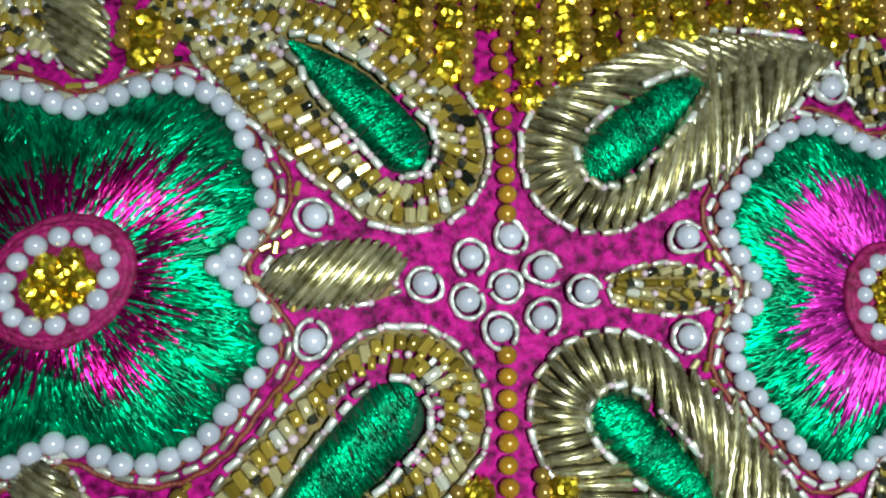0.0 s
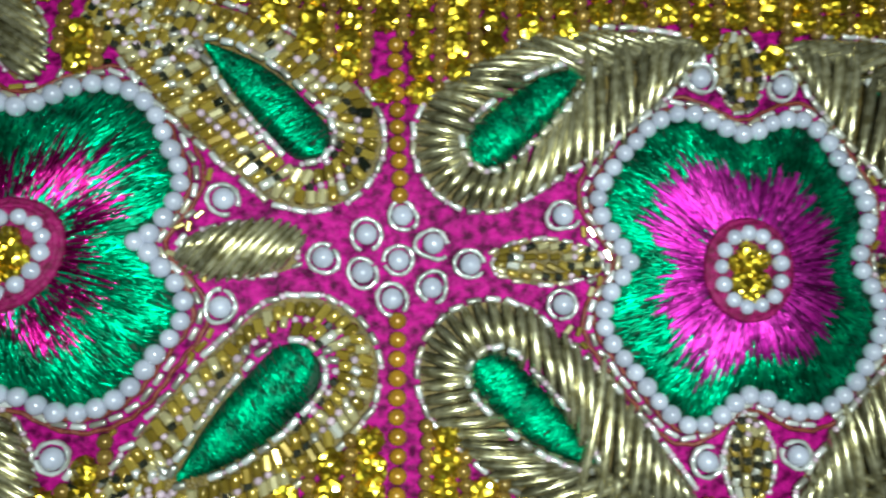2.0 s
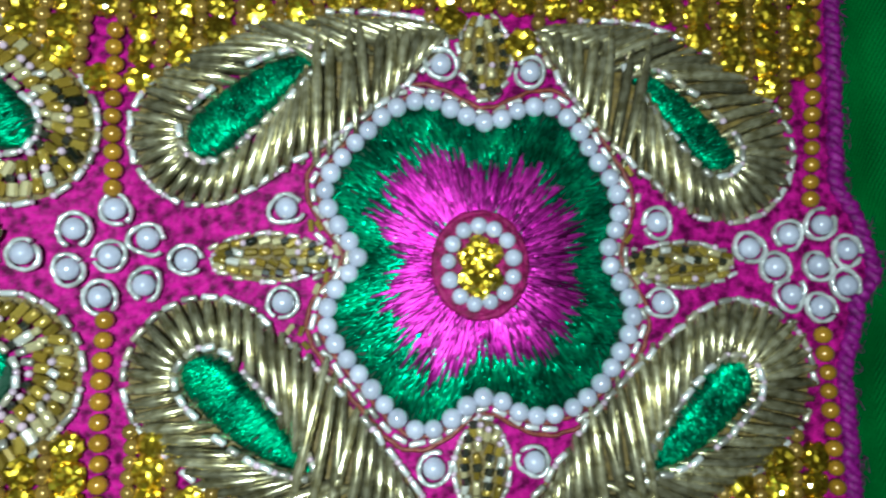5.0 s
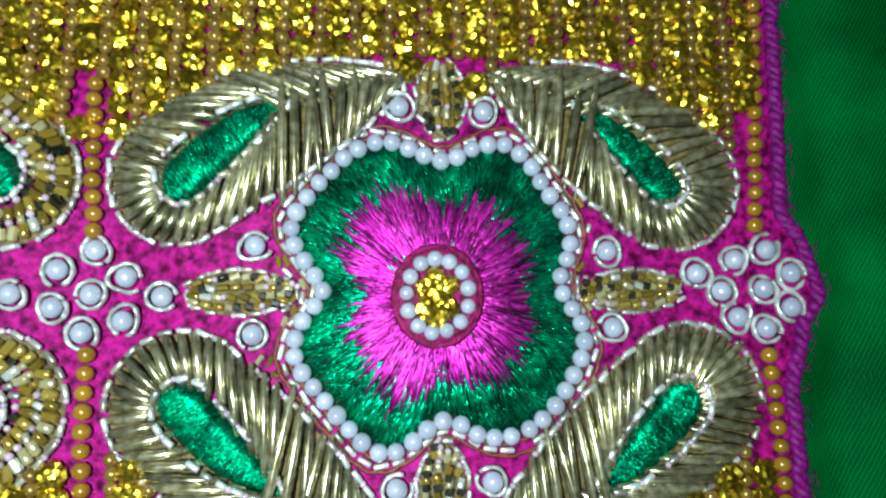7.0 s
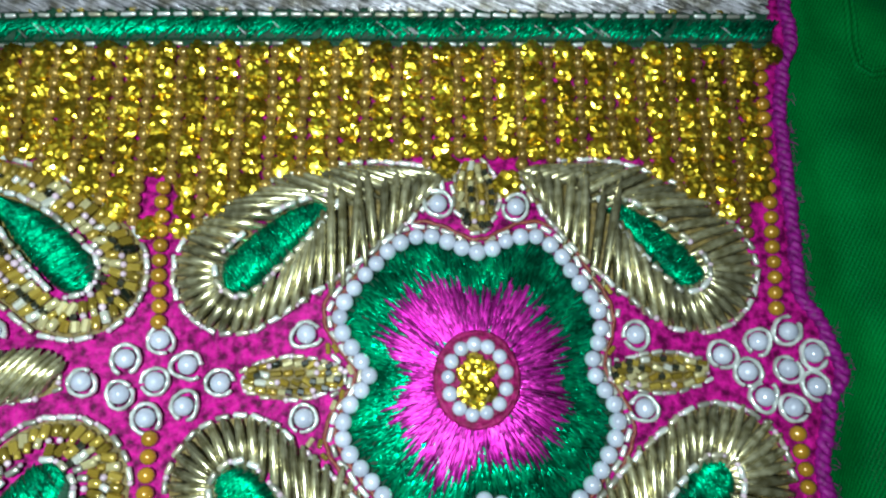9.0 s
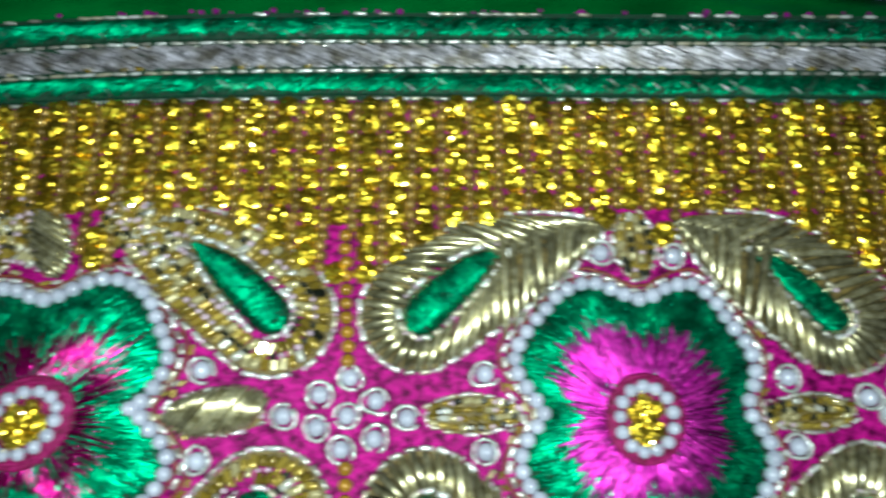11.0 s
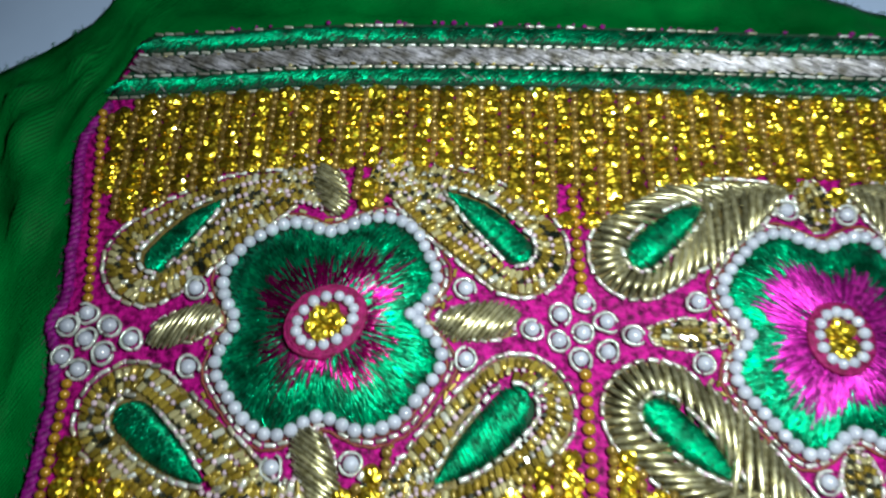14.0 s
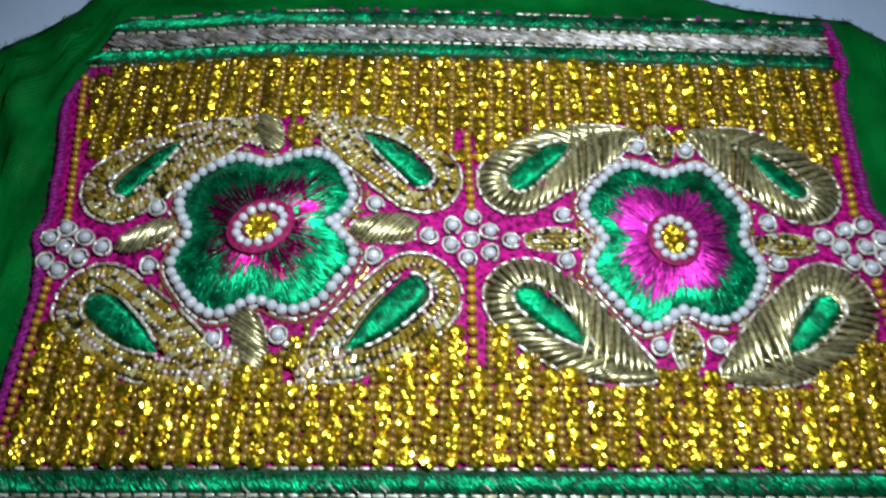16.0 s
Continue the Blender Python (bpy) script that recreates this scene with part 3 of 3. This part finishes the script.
def wind_purls(p, outer, inner, rnd):
    """Lengths of coiled wire laid slanting round the leaf, their inner ends nearer the tip, then straight across the tail."""
    in_line = resample(inner.outline(1.0), 0.3)
    axis = outer.tip - outer.c
    length = axis.length
    toward = axis.normalized()
    flower_side = 1 if (Vector((46.3, 0.3)) - outer.c).dot(outer.side(0.5)) > 0 else -1
    tail = ((inner.tip - outer.c).dot(toward) + 0.3) / length
    last = None
    for x, y, dx, dy in resample(outer.outline(-1.0), 0.2):
        here = Vector((x, y))
        near = min(range(41), key=lambda k: (outer.spine(k / 40) - here).length) / 40
        along_axis = (here - outer.c).dot(toward) / length
        across = (here - outer.spine(near)).dot(outer.side(near))
        if last is not None and (here - last).length < (1.72 if along_axis < 0.05 else 2.0 if near < tail else 1.75):
            continue
        if near >= tail:
            if near > 0.97:
                continue
            s1 = min(1.0, near + (0.08 if across * flower_side > 0 else 0.15))
            end = outer.spine(s1) - outer.side(s1) * (flower_side * 0.32 * outer.radius(s1))
        else:
            shift = 6.6 * min(1.0, max(0.0, along_axis + 0.22) / 0.35)
            goal = here + toward * shift
            i, j = in_line[nearest(in_line, goal.x, goal.y)][:2]
            end = Vector((i, j))
            if (goal - outer.c).dot(toward) / length > tail:
                s1 = min(1.0, near + 0.13)
                end = outer.spine(s1) - outer.side(s1) * (flower_side * 0.25 * outer.radius(s1))
        last = here
        reach = (here - end).length
        if reach < 1.5:
            continue
        u, v = (x + end.x) / 2, (y + end.y) / 2
        bend = PURLS[0 if across > 0 else 3]
        piece("purl", bend, p, (u, v, hill(u, v) + 0.75 + rnd.uniform(-0.08, 0.08)),
              along=(x - end.x, y - end.y, rnd.gauss(-0.04, 0.04) * reach), size=(reach * 1.0, 1.5, 1.5 + 0.05 * reach))


def bead_rows(p, outer, inner, rnd):
    """Amber bugles laid across the band in rows round the leaf, with chips for dark bead holes and small pale beads
    between the rows.
    """
    grow = -1.3
    while outer.r + grow > 0.8:
        for x, y, dx, dy in resample(outer.outline(grow), 1.42):
            if inner.inside(x, y, 1.5):
                continue
            t = rnd.gauss(0.30, 0.14)
            piece("bugle", AMBER_BUGLE if rnd.random() < 0.4 else AMBER_ROUND, p, (x, y, hill(x, y) + 0.8 + rnd.uniform(-0.12, 0.2)),
                  along=(-dy + t * dx, dx + t * dy, rnd.gauss(0, 0.12)), size=(rnd.uniform(1.7, 2.3), 1.36, 1.36))
        for x, y, dx, dy in resample(outer.outline(grow - 1.28), 1.4):
            if inner.inside(x, y, 1.2):
                continue
            k = rnd.random()
            if k < 0.24:
                piece("hole_chip", HOLE_MESH, p, (x, y, hill(x, y) + 1.3), along=(-dy + 0.3 * dx, dx + 0.3 * dy, rnd.gauss(0, 0.1)), size=(0.95, 1.1, 1.1))
            elif k < 0.58:
                r = rnd.uniform(0.42, 0.62)
                piece("seed", SEED_MESH, p, (x, y, hill(x, y) + 1.35), size=(r, r, r))
            else:
                piece("bugle", AMBER_ROUND if k < 0.85 else SILVER_BUGLE, p, (x, y, hill(x, y) + 1.2),
                      along=(-dy + 0.5 * dx, dx + 0.5 * dy, rnd.gauss(0, 0.2)), size=(rnd.uniform(1.1, 1.6), 1.0, 1.0))
        grow -= 2.55


def paisley(outer, inner, coiled, label, seed):
    rnd = random.Random(seed)
    c = outer.c
    p = thing("paisley", (c.x, c.y, hill(c.x, c.y)), label, "beaded paisley", "paisleys on the panel")
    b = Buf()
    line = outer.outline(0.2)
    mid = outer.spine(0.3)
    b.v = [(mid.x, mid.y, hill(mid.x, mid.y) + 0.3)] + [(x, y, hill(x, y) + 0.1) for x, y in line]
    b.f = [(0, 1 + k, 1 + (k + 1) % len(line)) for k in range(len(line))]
    part("ground", b, SHADE, p, "dull gold ground with shade between the beads put into its colour", smooth=False)
    stitched_leaf(p, inner, seed + 50)
    rim_bugles(p, outer.outline(0.55), 2.5, rnd, 0.95)
    rim_bugles(p, inner.outline(0.6), 2.2, rnd, 1.75, 0.95)
    hole = inner.outline(1.15)
    if coiled:
        wind_purls(p, outer, inner, rnd)
    else:
        bead_rows(p, outer, inner, rnd)
    return p


AMBER_LABEL = "paisley of amber glass bugle beads round a green stitched leaf"
COIL_LABEL = "paisley of coiled gold purl wire round a green stitched leaf"
PAISLEYS = [
    # round end, tip, radius, bow; inner round end, tip, radius; +1/-1 coiled, 0 beaded
    ((-12.2, 15.6), (-40.5, 31.6), 9.4, -0.10, (-12.6, 15.6), (-26.0, 27.4), 2.9, 0),
    ((10.9, 16.0), (41.0, 30.2), 8.9, 0.10, (11.8, 15.8), (25.2, 26.9), 2.9, 1),
    ((79.0, 16.5), (54.0, 31.0), 9.4, -0.10, (78.0, 16.0), (66.0, 27.4), 2.5, -1),
    ((12.6, -14.6), (39.6, -31.3), 9.2, -0.10, (13.1, -14.9), (25.8, -25.8), 2.9, -1),
    ((80.6, -13.8), (53.6, -31.0), 9.6, 0.10, (79.4, -14.6), (67.6, -25.8), 2.9, 1),
    ((-11.6, -14.8), (-36.0, -33.2), 9.3, 0.10, (-13.0, -15.0), (-26.2, -27.9), 3.4, 0),
    ((-83.4, 12.0), (-52.6, 29.4), 9.2, 0.10, (-82.4, 12.4), (-71.2, 24.9), 2.6, 0),
    ((-82.0, -18.3), (-49.8, -34.2), 9.3, -0.10, (-81.0, -18.9), (-66.4, -29.4), 3.2, 0),
]
OUTERS = []
for k, (c, tip, r, bow, ic, itip, ir, coiled) in enumerate(PAISLEYS):
    outer = Drop(c, tip, r, bow, 2.4, 1.2)
    OUTERS.append(outer)
    paisley(outer, Drop(ic, itip, ir * 1.12, bow * 0.5, 2.6, 0.3), coiled, COIL_LABEL if coiled else AMBER_LABEL, 100 + k)

# ---- small leaves between the motifs ----
LEAVES = [
    # blunt end, point, half width, coiled
    ((12.6, 0.1), (27.2, 0.4), 3.1, False),
    ((80.0, 1.0), (65.4, 0.6), 3.0, False),
    ((-12.8, 0.2), (-26.8, 0.5), 3.4, True),
    ((-80.4, -2.6), (-67.6, -0.4), 3.3, True),
    ((46.2, 33.3), (46.7, 21.6), 3.6, False),
    ((-50.2, 32.6), (-48.8, 21.6), 3.2, True),
    ((-46.2, -32.4), (-47.6, -19.8), 3.5, True),
    ((46.7, -30.6), (46.9, -19.2), 3.5, False),
]


def leaf_width(s, half):
    return half * math.sin(math.pi * min(1, 0.10 + 0.86 * s)) ** 0.7


def small_leaf(a, tip, half, coiled, seed):
    rnd = random.Random(seed)
    a, tip = Vector(a), Vector(tip)
    d = (tip - a).normalized()
    n = Vector((-d.y, d.x))
    length = (tip - a).length
    leaf = thing("leaf", ((a.x + tip.x) / 2, (a.y + tip.y) / 2, hill(a.x, a.y)),
                 "small leaf of slanting gold purl wire" if coiled else "small leaf of amber bugle beads edged in silver", "beaded leaf", "leaves on the panel")
    edge = [a + d * (length * i / 14) + n * leaf_width(i / 14, half) for i in range(15)]
    edge += [a + d * (length * i / 14) - n * leaf_width(i / 14, half) for i in range(14, -1, -1)]
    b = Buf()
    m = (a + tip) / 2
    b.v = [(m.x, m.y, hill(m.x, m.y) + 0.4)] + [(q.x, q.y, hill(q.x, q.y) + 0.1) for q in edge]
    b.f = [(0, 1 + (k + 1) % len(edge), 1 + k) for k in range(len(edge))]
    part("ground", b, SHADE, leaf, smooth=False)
    rim_bugles(leaf, [tuple(q) for q in edge], 2.0, rnd, 0.5, 0.65)
    if coiled:
        count = int(length / 1.15)
        for i in range(count):
            s = (i + 0.7) / (count + 0.6)
            q = a + d * (length * s)
            w = leaf_width(s, half) * 1.6
            v = n * 0.8 + d * 0.62
            piece("purl", PURLS[i % 4], leaf, (q.x, q.y, hill(q.x, q.y) + 1.1), along=(v.x, v.y, rnd.gauss(0, 0.06)), size=(w * 1.08, 1.22, 1.6))
    else:
        for r in (-0.66, -0.22, 0.22, 0.66):
            for i in range(int(length / 1.7)):
                s = (i + 0.5 + 0.3 * (r > 0)) / (length / 1.7)
                q = a + d * (length * s) + n * (r * leaf_width(s, half))
                v = d + n * (0.25 if r > 0 else -0.25)
                piece("bugle", AMBER_ROUND if rnd.random() < 0.6 else AMBER_BUGLE, leaf, (q.x, q.y, hill(q.x, q.y) + 0.8 + rnd.uniform(-0.15, 0.3)),
                      along=(v.x + rnd.gauss(0, 0.16), v.y + rnd.gauss(0, 0.16), rnd.gauss(0, 0.15)), size=(rnd.uniform(1.35, 1.75), 1.0, 1.0))
                k = rnd.random()
                if k < 0.34:
                    piece("hole_chip", HOLE_MESH, leaf, (q.x + d.x * 0.8, q.y + d.y * 0.8, hill(q.x, q.y) + 1.25), along=(v.x, v.y, 0), size=(1.0, 1.1, 1.1))
                elif k < 0.5:
                    piece("seed", SEED_MESH, leaf, (q.x + d.x * 0.8, q.y + d.y * 0.8, hill(q.x, q.y) + 1.35), size=(0.45, 0.45, 0.45))
    return leaf


for k, (a, tip, half, coiled) in enumerate(LEAVES):
    small_leaf(a, tip, half, coiled, 200 + k)

# ---- ringed pearls: three clusters and single ones ----
CLUSTERS = [
    ("cluster of ringed white pearls on magenta velvet", [(-4.2, 3.1), (0.4, 5.8), (4.6, 2.2), (0.1, -0.1), (-4.5, -1.9), (4.5, -3.6), (-0.6, -5.2), (-9.6, -0.2), (9.5, -0.4)]),
    ("rosette of ringed white pearls beside rolled magenta edging", [(-93.6, 0.5), (-96.9, -2.1), (-88.8, -1.8), (-92.8, -4.5), (-96.5, -8.1), (-89.0, -7.0), (-92.9, -10.3), (-84.2, -4.3)]),
    ("rosette of ringed white pearls beside green silk", [(82.1, 3.2), (87.7, 5.2), (92.4, 6.7), (95.8, 3.4), (95.6, -1.4), (91.8, -4.3), (87.8, -2.8), (85.6, 0.8), (91.7, 1.2)]),
]
for k, (label, spots) in enumerate(CLUSTERS):
    mx, my = sum(x for x, _ in spots) / len(spots), sum(y for _, y in spots) / len(spots)
    cluster = thing("pearl_cluster", (mx, my, hill(mx, my)), label, "pearl cluster", "pearl clusters on the panel")
    for i, (x, y) in enumerate(spots):
        ringed_pearl(cluster, x, y, 10 * k + i)
SINGLES = [(-22.0, 6.6), (-21.6, -6.9), (21.6, 6.4), (21.7, -5.4), (69.4, 6.2), (70.0, -4.3), (40.6, 26.0), (52.4, 25.6), (40.8, -25.2), (53.3, -24.4),
           (-54.3, -26.6), (-40.7, -25.5), (-73.3, 5.8), (-72.0, -9.4)]
for i, (x, y) in enumerate(SINGLES):
    one = thing("ringed_pearl", (x, y, hill(x, y)), "single white pearl inside a loop of clear wire", "pearl", "single pearls on the panel")
    ringed_pearl(one, x, y, 40 + i)

# ---- strings of ochre beads ----
STRINGS = [((-1.2, 29.0), (0.0, 8.4)), ((0.2, -8.0), (0.8, -30.0)), ((93.4, 50.5), (91.2, 10.2)), ((92.2, -8.0), (93.4, -30.0)),
           ((-100.4, 45.0), (-94.2, 3.6)), ((-94.4, -13.0), (-94.6, -48.0))]
for k, (p, q) in enumerate(STRINGS):
    string = thing("bead_string", (p[0], p[1], hill(*p)), "straight string of round ochre beads sewn on velvet", "bead string", "bead strings on the panel")
    small = 0.84 if p[0] < -90 else 1.0
    n = round(math.dist(p, q) / (2.35 * small))
    rnd = random.Random(300 + k)
    for i in range(n + 1):
        x, y = p[0] + (q[0] - p[0]) * i / n + rnd.uniform(-0.12, 0.12), p[1] + (q[1] - p[1]) * i / n
        r = rnd.uniform(1.12, 1.25) * small
        piece("bead", BEAD_MESH, string, (x, y, hill(x, y) + 1.05), size=(r, r * 0.95, r))


# ---- gold bead fields above and below the motifs ----
def taken(x, y, grow, motif=False):
    if any(o.inside(x, y, grow) for o in OUTERS):
        return True
    for a, tip, half, _ in LEAVES:
        mx, my = (a[0] + tip[0]) / 2, (a[1] + tip[1]) / 2
        if abs(x - mx) < half + grow + 0.6 and abs(y - my) < abs(a[1] - tip[1]) / 2 + grow:
            return True
    if not motif and min(math.hypot(x + 47.3, y + 0.5), math.hypot(x - 46.3, y - 0.3)) < 25.5:
        return True
    if any(math.dist((x, y), s) < 3.4 for s in SINGLES):
        return True
    for p, q in STRINGS:
        if min(p[1], q[1]) - 1 < y < max(p[1], q[1]) + 1 and abs(x - (p[0] + (q[0] - p[0]) * (y - p[1]) / (q[1] - p[1]))) < 1.5 + grow * 0.3:
            return True
    return False


def bead_field(upper, label, seed):
    rnd = random.Random(seed)
    mid = 42.0 if upper else -42.0
    field = thing("bead_field", (0, mid, hill(0, mid)), label, "bead field", "gold bead fields on the panel")
    beads, many = 0, Buf()
    col = 4.9
    for i in range(-21, 22):
        for kind in (0, 1):
            x0 = i * col + kind * col / 2 + 2.3
            step = 3.35 if kind == 0 else 1.78
            y = (border_line(x0) - 1.9) if upper else (lower_line(x0) + 1.9)
            while abs(y) > 20.5:
                x = x0 + rnd.uniform(-0.25, 0.25) + (0.0 if upper else 0.012 * y)
                if left_edge(y) + (6.4 if kind == 0 else 3.6) < x < right_edge(y) - 3.4 and not taken(x, y, 0.5 if kind == 0 else 0.1):
                    z = hill(x, y)
                    if kind == 0:
                        r = rnd.uniform(1.84, 2.24)
                        t = rnd.uniform(0, 6.3)
                        piece("crystal", CRYSTALS[rnd.randrange(6)], field, (x, y, z + 1.15), along=(math.cos(t), math.sin(t), rnd.uniform(-0.4, 0.4)), size=(r, r, r))
                    elif beads < 300 and abs(x) < 60:
                        r = rnd.uniform(0.98, 1.08)
                        beads += 1
                        piece("bead", FIELD_BEAD, field, (x, y, z + 1.05), size=(r, r, r))
                    else:
                        ball(many, (x, y, z + 1.05), rnd.uniform(0.98, 1.08), 8, 6, 0.95)
                y += (-step if upper else step) * rnd.uniform(0.95, 1.05)
    part("beads", many, BRASS, field, "rows of small ochre beads", kind="stuff")


flower("flower", LEFT_RIM, -47.3, -0.5, (-46.9, -1.5), (5.5, 4.1), 0.63, 1.2,
       lambda a: 0.60 + 0.24 * math.exp(-((a - 0.75) / 0.3) ** 2) + 0.06 * math.sin(5 * a), 820, ROSE_FLOSS,
       "emerald satin-stitched flower with pink rays, rimmed with white pearls", 11)
flower("flower", RIGHT_RIM, 46.3, 0.3, (45.9, -0.3), (4.1, 4.9), 0.0, 0.7,
       lambda a: 0.63 + 0.05 * math.sin(3 * a + 1), 1900, PINK_FLOSS,
       "green flower with broad magenta middle, rimmed with white pearls", 12)


bead_field(True, "rows of glittering gold crystals and small ochre beads", 400)
bead_field(False, "wide rows of glittering gold crystals with small ochre beads", 401)


# ---- corded trims along the panel's upper and lower edge ----
def trim_border(name, line, sign, x0, x1, label, seed):
    rnd = random.Random(seed)
    mx = (x0 + x1) / 2
    border = thing(name, (mx, line(mx) + sign * 8, hill(mx, line(mx))), label, "corded trim", "corded trims on the panel")

    def put(x, off):
        if sign > 0:
            x = x1 + (x - x1) * (1 + (2.8 - 0.42 * off) / (x1 - x0))
        y = line(x) + sign * off
        return x, y, hill(x, y)

    b = Buf()
    n = 120
    for i in range(n + 1):
        x = x0 + (x1 - x0) * i / n
        for off in (-0.3, 17.0):
            px, py, pz = put(x, off)
            b.v.append((px, py, pz + 0.15))
    b.f = [(2 * i, 2 * i + 2, 2 * i + 3, 2 * i + 1) if sign > 0 else (2 * i, 2 * i + 1, 2 * i + 3, 2 * i + 2) for i in range(n)]
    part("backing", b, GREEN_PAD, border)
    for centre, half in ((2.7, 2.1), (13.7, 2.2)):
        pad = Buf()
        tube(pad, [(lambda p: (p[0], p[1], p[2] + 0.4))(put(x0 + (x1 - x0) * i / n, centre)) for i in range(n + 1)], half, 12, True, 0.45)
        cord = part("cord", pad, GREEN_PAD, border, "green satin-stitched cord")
        threads = Buf()
        for i in range(2100):
            x = rnd.uniform(x0, x1)
            w0 = rnd.uniform(-1.0, 0.3)
            w1 = min(1.02, w0 + rnd.uniform(0.4, 1.1))

            def curve(g):
                w = w0 + (w1 - w0) * g
                px, py, pz = put(x + w * half * 0.9, centre + w * half)
                return px, py, pz + 0.4 + 0.47 * half * math.sqrt(max(0, 1 - min(1, w * w)))

            ply(threads, rnd, curve, rnd.uniform(0.12, 0.17), rnd.uniform(0.02, 0.18))
        t = part("green_thread", threads, GREEN_SILK, cord, "glossy emerald satin stitches", kind="stuff")
        t.location = cord.location
    strip = Buf()
    for i in range(2600):
        x = rnd.uniform(x0 + 1, x1 - 1)
        off = rnd.uniform(6.2, 9.9)
        length = rnd.uniform(2.0, 4.2)
        pts = []
        h = rnd.uniform(0.1, 0.35)
        for g in (-0.5, 0, 0.5):
            o = min(10.3, max(5.8, off - sign * g * length * 0.42))
            px, py, pz = put(min(x1, max(x0, x + g * length)), o)
            pts.append((px, py, pz + 0.4 + h + 0.55 * math.sqrt(max(0, 1 - ((o - 8.05) / 2.5) ** 2))))
        tube(strip, pts, rnd.uniform(0.14, 0.26), 4, False)
    part("silver_strip", strip, STRIP, border, "brushed silver thread band", kind="stuff")
    hairs = Buf()
    for i in range(70):
        x, o = rnd.uniform(x0 + 2, x1 - 3), rnd.choice((2.7, 13.7)) + rnd.uniform(-1.0, 1.0)
        pts = [put(x + g * 1.6, o - sign * g * 1.3) for g in (0.0, 0.5, 1.0)]
        tube(hairs, [(px, py, pz + 1.5 + 0.12 * math.sin(k * 1.6)) for k, (px, py, pz) in enumerate(pts)], 0.13, 4, False)
    part("loose_thread", hairs, STRIP, border, "pale strands caught across the green cords", kind="stuff")
    tufts = Buf()
    for i in range(46):
        px, py, pz = put(rnd.uniform(x0 + 2, x1 - 2), 17.0 + rnd.uniform(-0.2, 0.5))
        ball(tufts, (px, py, pz + 0.5), rnd.uniform(0.3, 0.7), 8, 6, 0.6)
    part("tuft", tufts, EDGING, border, "bits of magenta thread along the seam", kind="stuff")
    for off in (5.2, 10.9):
        x = x0 + 0.8
        while x < x1 - 0.5:
            px, py, pz = put(x, off)
            piece("bugle", SILVER_BUGLE, border, (px, py, pz + 0.75), along=(1, rnd.gauss(0, 0.06), rnd.gauss(0, 0.06)), size=(rnd.uniform(1.6, 2.5), 0.68, 0.68))
            if rnd.random() < 0.4:
                piece("bugle", AMBER_ROUND, border, (px + rnd.uniform(-1, 1), py + (0.9 if off < 8 else -0.9) * sign, pz + 0.8),
                      along=(1, rnd.gauss(0, 0.3), 0), size=(rnd.uniform(0.9, 1.5), 0.8, 0.8))
            x += 2.75 + rnd.uniform(-0.15, 0.15)
    for off in (0.0, 16.6):
        x = x0 + 0.8
        while x < x1 - 0.5:
            px, py, pz = put(x, off)
            if rnd.random() < (0.85 if off == 0.0 else 0.45):
                piece("bugle", SILVER_BUGLE, border, (px, py, pz + 0.5), along=(1, rnd.gauss(0, 0.06), rnd.gauss(0, 0.05)), size=(1.9, 0.65, 0.65))
            x += 2.3
    return border


trim_border("upper_trim", border_line, 1, -97.5, 96.0, "green and silver corded trim across the top of the panel", 500)
trim_border("lower_trim", lower_line, -1, -95.0, 95.0, "green and silver corded trim across the bottom of the panel", 501)
